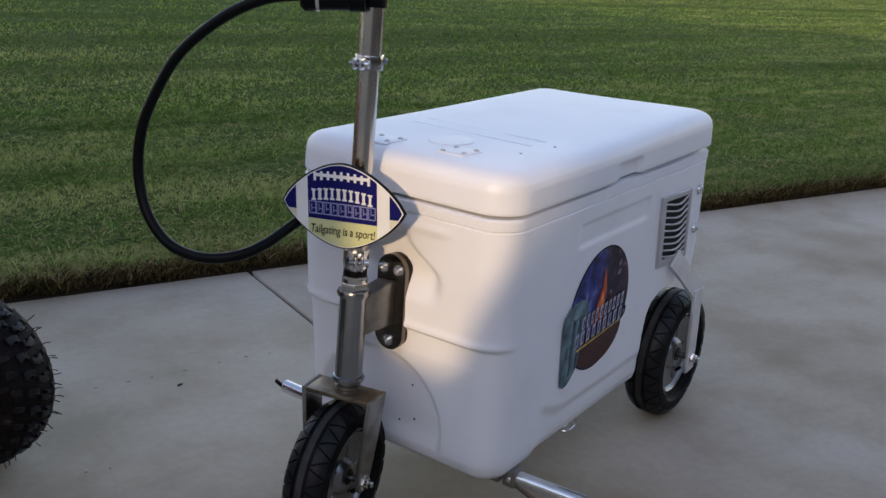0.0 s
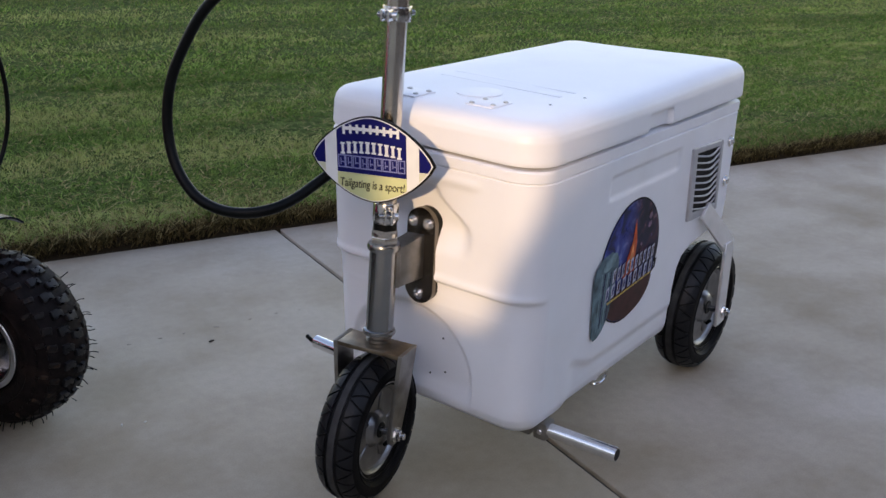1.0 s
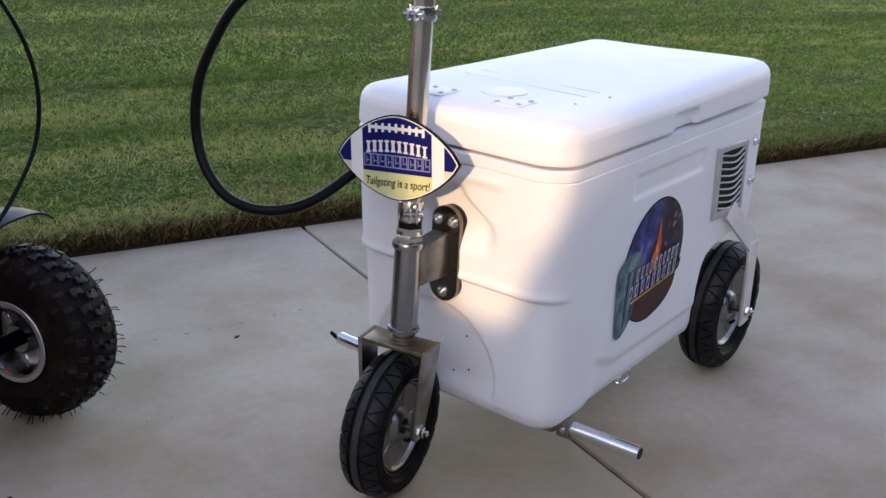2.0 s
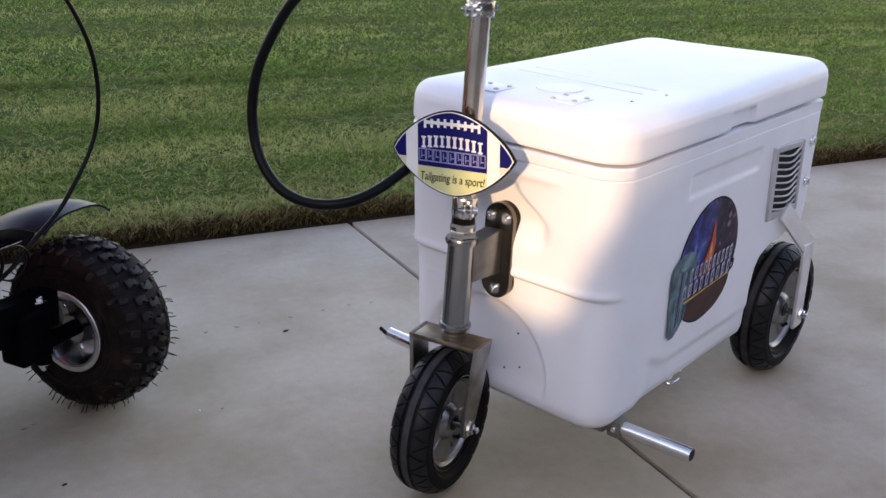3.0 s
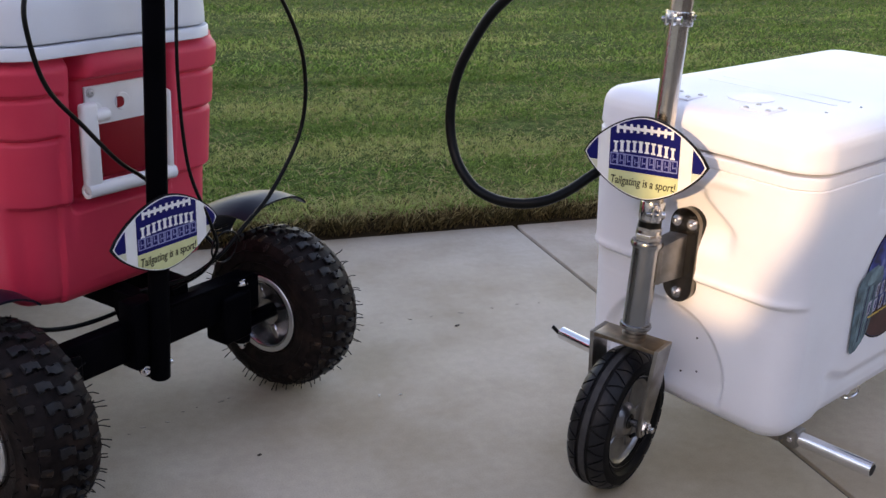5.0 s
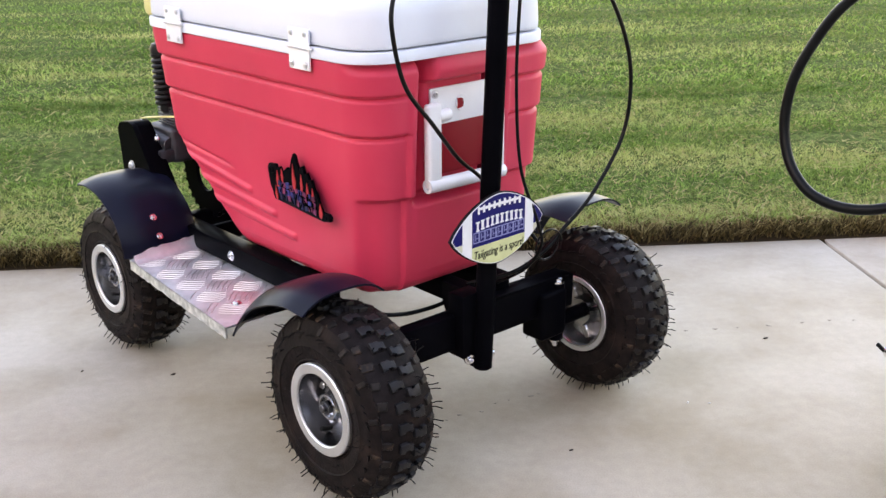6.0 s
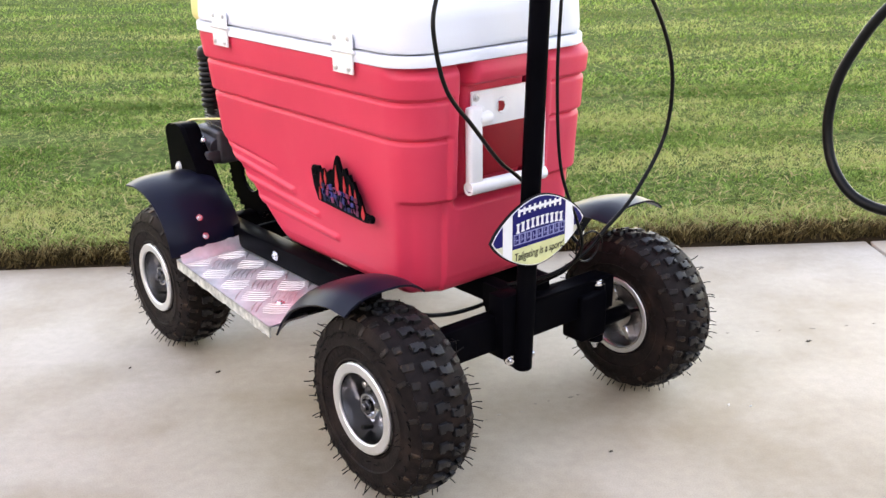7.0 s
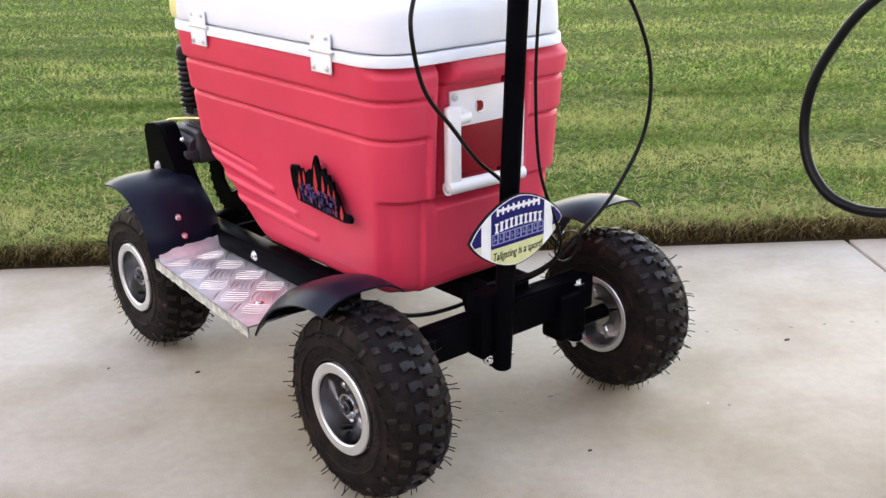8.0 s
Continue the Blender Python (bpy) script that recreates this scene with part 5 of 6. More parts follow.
    for i in range(60):
        a = 2 * math.pi * i / 60 + rng.uniform(-0.04, 0.04)
        bristle(rng.choice((-1, 1)) * rng.uniform(0.002, 0.02), 0.1305, a, (rng.uniform(-0.3, 0.3), 1.0, rng.uniform(-0.5, 0.5)), rng.uniform(0.004, 0.008), 0.0006)
    tagged(part("moulding_hair", hair, M_RUBBER, tyre, "thin rubber moulding hairs"), kind="stuff")
    part("rim_ring", lathe(bmesh.new(), [(0.0480, 0.030), (0.0485, 0.0425), (0.0500, 0.0440), (0.0608, 0.0442), (0.0622, 0.0428), (0.0622, 0.038)], 64, turn), M_RIMRING, w, "bright machined rim ring")
    rim = [(0.0484, 0.0410), (0.0470, 0.0280), (0.0462, 0.0140), (0.0425, 0.0060), (0.0240, 0.0070), (0.0195, 0.0100), (0.0180, 0.0310), (0.0168, 0.0325), (0.0142, 0.0325), (0.0135, 0.0260), (0.0, 0.0260)]
    part("rim", lathe(bmesh.new(), rim, 64, turn), M_DISH, w, "dark polished rim dish")
    back = [(0.0615, -0.0400), (0.0620, -0.0425), (0.0530, -0.0425), (0.0500, -0.0380), (0.0460, -0.0180), (0.0240, -0.0160), (0.020, -0.030), (0.0, -0.030)]
    part("inner_rim", lathe(bmesh.new(), back, 64, turn), M_DISH, w, "bright inner rim")
    part("inner_ring", lathe(bmesh.new(), [(0.0560, -0.0430), (0.0625, -0.0430), (0.0635, -0.0420), (0.0625, -0.0405), (0.0560, -0.0410)], 64, turn, closed=True), M_RIMRING, w, "bright inner rim edge")
    for i in range(4):
        q = turn @ Matrix.Rotation(radians(90 * i + 20), 4, "Z")
        part("rim_rib", box(bmesh.new(), (0.026, 0.007, 0.012), q @ Matrix.Translation((0.032, 0, 0.012)), 0.002, 1), M_DISH, w)
        q = turn @ Matrix.Rotation(radians(90 * i + 65), 4, "Z")
        part("rim_bolt", rodded(q @ Vector((0.033, 0, 0.005)), q @ Vector((0.033, 0, 0.019)), 0.0048, 12), M_CHROME, w)
        part("inner_rib", box(bmesh.new(), (0.024, 0.010, 0.016), q @ Matrix.Translation((0.034, 0, -0.024)), 0.002, 1), M_DISH, w)
    part("valve_stem", rodded(turn @ Vector((-0.040, 0.012, 0.020)), turn @ Vector((-0.034, 0.010, 0.036)), 0.0032, 10), M_CABLE, w)
    bm = lathe(bmesh.new(), [(0.006, 0.0255), (0.0125, 0.0255), (0.0125, 0.0275), (0.006, 0.0275)], 28, turn, closed=True)
    part("hub_washer", bm, M_CHROME, w, "bright hub washer")
    bm = bmesh.new()
    lathe(bm, [(0, 0.0270), (0.0098, 0.0270), (0.0098, 0.0345), (0.0085, 0.0360), (0, 0.0360)], 6, turn)
    lathe(bm, [(0, 0.0355), (0.0055, 0.0355), (0.0055, 0.0395), (0.0045, 0.0405), (0, 0.0405)], 16, turn)
    part("axle_nut", bm, M_NUT, w, "dark oiled axle nut")
    return w


M_LUG = material("muddy_rubber", (0.012, 0.0090, 0.0080), 0.5, vary=0.5, scale=90, bump=0.5, bump_scale=300, spec=0.18, dirt=(0.095, 0.056, 0.033), dirt_scale=75, dirt_amount=0.85)
M_NUT = material("dark_oiled_steel", (0.10, 0.10, 0.105), 0.28, metal=1.0, vary=0.2, scale=60)
M_RIMRING = material("machined_aluminium", (0.72, 0.72, 0.72), 0.50, metal=1.0, vary=0.05, scale=40)
M_DISH = material("dark_polished_metal", (0.40, 0.40, 0.41), 0.20, metal=1.0, vary=0.15, scale=30)
M_TYRE = material("dusty_black_rubber", (0.0095, 0.0066, 0.0064), 0.6, vary=0.45, scale=90, bump=0.45, bump_scale=260, spec=0.10, dirt=(0.036, 0.0225, 0.0180), dirt_scale=26, dirt_amount=0.65)
M_PLATE = material("bright_tread_plate", (0.80, 0.79, 0.80), 0.50, metal=1.0, vary=0.10, scale=40, bump=0.06, bump_scale=200, dirt=(0.40, 0.36, 0.33), dirt_scale=14, dirt_amount=0.4)
M_LIP = material("sawn_aluminium", (0.80, 0.81, 0.78), 0.45, metal=1.0, vary=0.25, scale=90, bump=0.25, bump_scale=160)
M_TREADBAR = material("worn_bright_tread_bar", (0.80, 0.80, 0.80), 0.30, metal=1.0, vary=0.06, scale=40)
M_PANELWHITE = material("white_handle_plastic", (0.78, 0.79, 0.81), 0.4, vary=0.03, scale=20, bump=0.05, bump_scale=300)
M_SPRING = material("black_spring_steel", (0.006, 0.006, 0.0065), 0.35, spec=0.2, vary=0.2, scale=40)
M_CASTING = material("dull_grey_casting", (0.075, 0.075, 0.085), 0.5, metal=0.7, vary=0.25, scale=30, bump=0.2, bump_scale=150, dirt=(0.05, 0.045, 0.04), dirt_scale=20, dirt_amount=0.6)
M_PALEYELLOW = material("pale_yellow_plastic", (0.72, 0.66, 0.28), 0.5, vary=0.06, scale=15)
M_FUEL = material("yellow_tube", (0.74, 0.68, 0.28), 0.35, vary=0.08, scale=30)


def fender(parent, profile, x0, x1, crown, taper=0.0):
    """A curved mudguard: a smooth line of (y, z) carried across from x0 to x1, domed by crown."""
    line = [(p.x, p.y) for p in spline([(y, z, 0) for y, z in profile], 8)]
    bm, k, grid = bmesh.new(), 12, []
    for i, (y, z) in enumerate(line):
        ya, za = line[max(i - 1, 0)]
        yb, zb = line[min(i + 1, len(line) - 1)]
        t = Vector((yb - ya, zb - za)).normalized()
        nrm = Vector((-t.y, t.x))
        if nrm.y < 0:
            nrm = -nrm
        f = i / (len(line) - 1)
        cut = taper * (f ** 3)
        row = []
        for j in range(k + 1):
            u = j / k * 2 - 1
            drop = crown * (abs(u) ** 3)
            row.append(bm.verts.new((x0 + cut + (x1 - x0 - 2 * cut) * j / k, y - nrm.x * drop, z - nrm.y * drop)))
        grid.append(row)
    for a, b in zip(grid, grid[1:]):
        for j in range(k):
            bm.faces.new((a[j], a[j + 1], b[j + 1], b[j]))
    bmesh.ops.recalc_face_normals(bm, faces=bm.faces[:])
    bmesh.ops.solidify(bm, geom=bm.faces[:], thickness=0.003)
    return part("fender", bm, M_FENDER, parent, "glossy black plastic fender")


RED_AT = pose(-0.0539, 1.2773, 0, 0, 0, 37.0)


def red_cart():
    cart = thing("cooler_cart", RED_AT, "red cooler cart with white lid and four knobbly tyres", "cart")
    X0, X1, Y0, Y1, ZS = -0.156, 0.209, 0.016, 0.600, 0.569
    CX = 0.0135                      # middle of the hollow in the front

    def push(p, nrm):
        d = 0.0
        front, sidew, back = max(0.0, -nrm.y), abs(nrm.x), max(0.0, nrm.y)
        pillar_zone = ease(abs(p.x - CX), 0.068, 0.078)
        hollow = (1 - pillar_zone) * ease(p.z, 0.31, 0.37)
        wrap = 1 - (front ** 3) * (1 - ease(abs(p.x - CX), 0.088, 0.094))
        # tiers: each groove steps the wall in below it
        for z in (0.528, 0.475):
            d -= 0.0030 * (1 - ease(p.z, z - 0.004, z)) * wrap
            d -= 0.0044 * wrap * math.exp(-((p.z - z + 0.004) / 0.0034) ** 2)
        # corner pillars stop above the floor
        corner = ease(front, 0.15, 0.6)
        d -= 0.0095 * corner * (1 - ease(p.z, 0.380, 0.388)) * (1 - 0.35 * hollow)
        d -= 0.010 * corner * pillar_zone * ease(p.z, 0.548, 0.568) ** 2
        # hollow between the pillars with a grip bar along its top
        d -= 0.020 * front ** 3 * hollow * ease(p.z, 0.366, 0.380) * (1 - ease(p.z, 0.533, 0.541))
        slot = math.exp(-((abs(p.x - CX) - 0.066) / 0.008) ** 2)
        d -= 0.032 * front ** 3 * slot * ease(p.z, 0.37, 0.39)
        d += 0.004 * front ** 3 * (1 - ease(abs(p.x - CX), 0.048, 0.058)) * math.exp(-((p.z - 0.551) / 0.011) ** 2)
        # three short ribs low on the side towards the rear
        for z0, slope, ya, yb in ((0.3465, 0.12, 0.328, 0.525), (0.3225, 0.08, 0.265, 0.500), (0.2980, 0.055, 0.217, 0.470)):
            zc = z0 + slope * (p.y - ya)
            on = ease(p.y, ya, ya + 0.006) * (1 - ease(p.y, yb, yb + 0.02))
            d += 0.0040 * sidew ** 3 * on * (ease(p.z, zc - 0.010, zc - 0.004) * (1 - ease(p.z, zc - 0.001, zc + 0.005)))
        # panel line below the second tier at the rear
        zc = 0.372 + 0.10 * (p.y - 0.38)
        d -= 0.003 * sidew ** 3 * ease(p.y, 0.37, 0.40) * math.exp(-((p.z - zc) / 0.003) ** 2)
        return d

    def ring(z, inset, y1, r=0.058):
        return (z, X0 + inset, X1 - 0.35 * inset, Y0 + inset * 0.8, y1, r)
    keys = [ring(0.243, 0.052, 0.399, 0.030), ring(0.2445, 0.040, 0.410, 0.042), ring(0.249, 0.031, 0.419, 0.050), ring(0.257, 0.025, 0.428, 0.055), ring(0.270, 0.021, 0.442), ring(0.290, 0.019, 0.464),
            ring(0.330, 0.017, 0.510), ring(0.360, 0.0155, 0.546), ring(0.376, 0.0145, 0.567), ring(0.388, 0.0135, 0.580), ring(0.402, 0.0125, 0.590), ring(0.520, 0.004, 0.597), ring(0.560, 0.0, Y1), ring(ZS, 0.0, Y1)]
    tub = link("tub", moulded(resample(keys, 0.0016), 520, push), M_RED, cart, "red moulded plastic cooler tub")

    def around(z, e, r=0.058):
        return (z, X0 - e, 0.189 + e, Y0 - e, Y1 + e, r + e)
    link("rim_band", moulded([around(0.5695, 0.0015), around(0.5705, 0.0035), around(0.582, 0.0035), around(0.584, 0.002), around(0.5845, -0.004)], 320), M_LIDWHITE, cart, "white rim band")
    lid_keys = [around(0.5862, -0.006), around(0.5868, -0.002), around(0.589, -0.0005), around(0.600, -0.0005), around(0.626, -0.0025), around(0.637, -0.005), around(0.645, -0.010), around(0.650, -0.018), around(0.6525, -0.030), around(0.6535, -0.048)]
    link("lid", moulded(resample(lid_keys, 0.004), 360), M_LIDWHITE, cart, "white moulded plastic lid")
    # hinges
    for y in (0.144, 0.477):
        hinge = part("hinge_plate", box(bmesh.new(), (0.003, 0.046, 0.030), Matrix.Translation((X0 - 0.0045, y, 0.568)), 0.001), M_PANELWHITE, cart, "white riveted hinge")
        part("hinge_leaf", box(bmesh.new(), (0.003, 0.046, 0.024), Matrix.Translation((X0 - 0.0045, y, 0.594)), 0.001), M_PANELWHITE, hinge)
        part("hinge_pin", rodded((X0 - 0.007, y - 0.030, 0.583), (X0 - 0.007, y + 0.023, 0.583), 0.0030, 10), M_PANELWHITE, hinge)
        for dy in (-0.015, 0.015):
            for z in (0.560, 0.600):
                part("rivet", lathe(bmesh.new(), [(0.0042, 0), (0.0038, 0.0015), (0.0018, 0.0026), (0, 0.0026)], 12, Matrix.Translation((X0 - 0.0060, y + dy, z)) @ Matrix.Rotation(radians(-90), 4, "Y")), M_ALU, hinge)
    # side handle in the hollow
    yh = Y0 + 0.022
    panel = part("handle_panel", box(bmesh.new(), (0.128, 0.004, 0.050), Matrix.Translation((0.032, yh - 0.001, 0.500)), 0.001), M_PANELWHITE, cart, "white handle plate")
    for dx in (-0.056, 0.056):
        part("screw", bolt_head(bmesh.new(), (0.032 + dx, yh - 0.003, 0.517), (0, -1, 0), 0.004, 0.003), M_ALU, panel)
        part("pivot", rodded((0.032 + dx, yh + 0.002, 0.498), (0.032 + dx, yh - 0.012, 0.498), 0.009, 18), M_PANELWHITE, panel)
    part("handle_pivot", rodded((-0.030, yh - 0.012, 0.4895), (-0.006, yh - 0.009, 0.4895), 0.0085, 18), M_PANELWHITE, panel, "white round pivot")
    part("slot_boss", rodded((0.024, yh, 0.500), (0.024, yh - 0.0052, 0.500), 0.0115, 20), M_PANELWHITE, panel)
    slot = [(-0.006, -0.007), (0.000, -0.007), (0.004, -0.005), (0.0055, 0.0), (0.004, 0.005), (0.000, 0.007), (-0.006, 0.007)]
    # slot and recess panel carry painted shade in a darker red
    part("slot", prism(bmesh.new(), slot, 0.0012, Matrix.Translation((0.0205, yh - 0.0045, 0.500)) @ Matrix.Rotation(radians(90), 4, "X")), M_SHADERED, panel, "slot in red darkened for shade")
    part("recess_panel", box(bmesh.new(), (0.098, 0.003, 0.070), Matrix.Translation((0.031, yh - 0.0015, 0.441)), 0.001), M_SHADERED, cart, "recess in red darkened for shade")
    for x, wide in ((-0.0365, 0.024), (0.090, 0.009)):
        part("bail_arm", box(bmesh.new(), (wide, 0.014, 0.116), Matrix.Translation((x, yh - 0.012, 0.450)), 0.005, 3), M_PANELWHITE, panel, "white swing handle arm")
    part("bail_bar", pipe(bmesh.new(), (-0.049, yh - 0.014, 0.397), (0.094, yh - 0.014, 0.394), 0.0095, 0.0035), M_PANELWHITE, panel, "white tube grip")
    # flame badge on the side
    face = Matrix(((0, 0, -1, 0), (-1, 0, 0, 0), (0, 1, 0, 0), (0, 0, 0, 1)))
    badge = thing("flame_badge", RED_AT @ Matrix.Translation((X0 + 0.0105, 0.182, 0.366)) @ Matrix.Rotation(radians(-3.5), 4, "Y") @ face, "black flame-shaped badge with red and blue print on red tub", "badge")
    shape = [(-0.071, 0.034), (-0.067, 0.040), (-0.050, 0.042), (-0.046, 0.036), (-0.040, 0.040), (-0.036, 0.034), (-0.028, 0.036), (-0.022, 0.042), (-0.018, 0.038), (-0.012, 0.044), (-0.008, 0.056), (-0.003, 0.066), (0.002, 0.064), (0.006, 0.050), (0.009, 0.042), (0.013, 0.050), (0.018, 0.052), (0.021, 0.040), (0.027, 0.044), (0.031, 0.034), (0.036, 0.036), (0.040, 0.022), (0.046, 0.018), (0.050, 0.004), (0.054, -0.006), (0.062, -0.007), (0.070, -0.006), (0.0745, -0.010), (0.072, -0.017), (0.056, -0.020), (-0.060, -0.012), (-0.069, 0.010)]
    part("badge_frame", prism(bmesh.new(), shape, 0.0045, Matrix.Identity(4), 0.0008), M_BLACK, badge, "black plastic flame plate")
    for i, (u, v, h, w_) in enumerate(((-0.046, 0.012, 0.022, 0.0070), (-0.034, 0.020, 0.018, 0.0050), (-0.015, 0.016, 0.036, 0.0085), (0.003, 0.014, 0.022, 0.0060), (0.016, 0.006, 0.018, 0.0055), (0.028, 0.000, 0.016, 0.0050), (0.043, -0.024, 0.018, 0.0080), (-0.053, -0.006, 0.018, 0.0060))):
        u, v = u + 0.010 * (u > -0.03), v + 0.2 * (u + 0.046) - 0.006 * (u > -0.03)
        lick = [(u - w_ * 0.45, v - 0.002), (u + w_ * 0.10, v - 0.004), (u + w_ * 0.50, v + h * 0.20), (u + w_ * 0.30, v + h * 0.55), (u + w_ * 0.05, v + h), (u - w_ * 0.25, v + h * 0.62), (u - w_ * 0.55, v + h * 0.30)]
        part("flame_tongue", prism(bmesh.new(), lick, 0.0008, Matrix.Translation((0, 0, 0.0047))), M_REDPRINT, badge, "red flame")
    rng = random.Random(4)
    for row in range(3):
        for i in range(9):
            u, v = -0.041 + 0.0100 * i + rng.uniform(-0.0015, 0.0015), 0.0165 - 0.0095 * row - 0.0008 * i + rng.uniform(-0.0015, 0.0015)
            part("emblem_bar", box(bmesh.new(), (0.0078 * rng.uniform(0.7, 1.1), 0.0085 * rng.uniform(0.7, 1.1), 0.0012), Matrix.Translation((u, v, 0.0056 + 0.0001 * row)) @ Matrix.Rotation(rng.uniform(-0.35, 0.35), 4, "Z")), rng.choice((M_BADGEBLUE, M_BADGEBLUE, M_BADGEPLUM, M_NAVYDARK)), badge, smooth=False)
            if (i + row) % 2:
                part("emblem_line", box(bmesh.new(), (0.0020, 0.0075 * rng.uniform(0.6, 1.2), 0.0008), Matrix.Translation((u + rng.uniform(-0.002, 0.002), v, 0.0068)) @ Matrix.Rotation(rng.uniform(-0.6, 0.6), 4, "Z")), M_BLACK, badge, smooth=False)
    for u, v in ((-0.060, 0.033), (0.067, -0.0115)):
        part("badge_eye", lathe(bmesh.new(), [(0.0022, 0.0040), (0.0022, 0.0058), (0.0052, 0.0058), (0.0060, 0.0050), (0.0060, 0.0040)], 20, Matrix.Translation((u, v, 0)), closed=True), M_BLACK, badge)
    # wheels
    for x, y, z, o, nm in ((-0.1960, 0.0195, 0.1357, -1, "front_wheel"), (0.290, 0.005, 0.132, 1, "front_wheel"), (-0.189, 0.662, 0.1315, -1, "rear_wheel"), (0.285, 0.655, 0.1315, 1, "rear_wheel")):
        knobby_wheel(cart, (x, y, z), o, nm, int(1000 * (x + y)))
    # frame
    for x in (-0.128, 0.175):
        part("frame_rail", boxed((0.034, 0.51, 0.034), Matrix.Translation((x, 0.400, 0.2255)), 0.003), M_BLACK, cart, "black painted steel rail")
    for x in (0.016, 0.085):
        part("inner_rail", boxed((0.028, 0.66, 0.030), Matrix.Translation((x, 0.340, 0.2255)), 0.003), M_BLACK, cart, "black painted steel rail")
    for y in (0.235, 0.42, 0.60):
        part("cross_member", boxed((0.31, 0.030, 0.026), Matrix.Translation((0.022, y, 0.223)), 0.003), M_BLACK, cart)
    for y in (0.3865,):
        part("rail_bolt", bolt_head(bmesh.new(), (-0.145, y, 0.226), (-1, 0, 0), 0.0055, 0.005), M_CHROME, cart)
    part("front_beam", boxed((0.36, 0.024, 0.054), Matrix.Translation((0.044, 0.005, 0.1855)) @ Matrix.Rotation(radians(0.8), 4, "Y"), 0.003), M_BLACK, cart, "black painted steel axle beam")
    part("rear_beam", boxed((0.40, 0.038, 0.048), Matrix.Translation((0.045, 0.655, 0.165)), 0.003), M_BLACK, cart, "black painted steel axle beam")
    for x in (0.0,):
        bm = prism(bmesh.new(), [(-0.006, 0.160), (0.028, 0.160), (0.050, 0.212), (0.050, 0.240), (-0.006, 0.240)], 0.006, Matrix.Translation((x, 0, 0)) @ Matrix(((0, 0, 1, 0), (1, 0, 0, 0), (0, 1, 0, 0), (0, 0, 0, 1))))
        part("gusset", bm, M_BLACK, cart)
    # steering post with its bracket
    a, b = Vector((0.0065, -0.027, 0.129)), Vector((0.0295, -0.032, 0.72))
    post = part("steering_post", rodded(a, b, 0.0138, 32, 0.002), M_BLACK, cart, "black painted steel post")
    bracket = part("post_bracket", boxed((0.040, 0.030, 0.094), Matrix.Translation((-0.008, -0.008, 0.198)), 0.002), M_BLACK, cart, "black welded bracket")
    bm = prism(bmesh.new(), [(-0.024, 0.166), (0.010, 0.166), (0.010, 0.132), (-0.006, 0.132), (-0.015, 0.138), (-0.024, 0.156)], 0.006, Matrix.Translation((0, -0.014, 0)) @ Matrix.Rotation(radians(90), 4, "X"))
    part("lower_tab", bm, M_BLACK, bracket)
    part("bolt", bolt_head(bmesh.new(), (-0.0135, -0.021, 0.146), (-0.2, -1, 0), 0.0048, 0.006), M_CHROME, bracket)
    part("bolt", bolt_head(bmesh.new(), (0.0185, -0.032, 0.150), (1, -0.3, 0), 0.0038, 0.005), M_CHROME, bracket)
    part("tie_plate", boxed((0.20, 0.030, 0.005), Matrix.Translation((0.110, 0.006, 0.2145)) @ Matrix.Rotation(radians(1.5), 4, "Y"), 0.001), M_BLACK, cart, "black steel tie plate")
    for x in (0.176, -0.132):
        s = 1 if x > 0 else -1
        high = 0.203 if s > 0 else 0.212
        kn = part("steering_knuckle", boxed((0.056, 0.044, 0.076) if s > 0 else (0.040, 0.044, 0.060), Matrix.Translation((x - s * 0.006, 0.004, 0.158 if s > 0 else 0.176)), 0.006, 3), M_BLACK, cart, "black cast knuckle")
        part("kingpin_tube", rodded((x + s * 0.014, -0.002, 0.108), (x + s * 0.014, -0.002, high), 0.0125, 20), M_BLACK, kn)
        part("kingpin_bolt", bolt_head(bmesh.new(), (x + s * 0.014, -0.002, high), (0, 0, 1), 0.008, 0.009), M_CHROME, kn)
        part("kingpin_nut", nut((x + s * 0.014, -0.002, 0.108), (0, 0, -1), 0.007, 0.010), M_CHROME, kn)
        part("stub_axle", rodded((x, 0.006, 0.132), (x + s * 0.090, 0.006, 0.132), 0.012, 18), M_BLACK, kn)
    # cables from the handlebar to a coil beside the sign
    yc = -0.048
    left = [(-0.120, 0.02 + yc, 0.700), (-0.150, 0.01 + yc, 0.660), (-0.163, yc, 0.622), (-0.145, yc, 0.555), (-0.092, -0.038, 0.498), (-0.028, -0.014, 0.440), (0.020, -0.006, 0.404), (0.064, -0.010, 0.358), (0.094, -0.034, 0.312), (0.100, -0.046, 0.298)]
    right = [(0.150, yc, 0.700), (0.228, yc, 0.632), (0.281, yc, 0.535), (0.277, yc, 0.436), (0.214, yc, 0.354), (0.150, yc, 0.312), (0.112, -0.042, 0.282), (0.070, -0.022, 0.256), (0.020, 0.02, 0.240)]
    middle = [(0.050, -0.050, 0.700), (0.048, yc, 0.645), (0.044, yc, 0.537), (0.055, yc, 0.420), (0.080, -0.058, 0.340), (0.092, -0.056, 0.300), (0.084, -0.034, 0.262), (0.060, 0.0, 0.236)]
    part("cable", sweep(bmesh.new(), spline(left, 8), 0.0028, 10), M_CABLE, cart, "thin black brake cable")
    part("cable", sweep(bmesh.new(), spline(right, 8), 0.0031, 10), M_CABLE, cart, "thin black throttle cable")
    part("cable", sweep(bmesh.new(), spline(middle, 8), 0.0024, 10), M_CABLE, cart, "thin black wire")
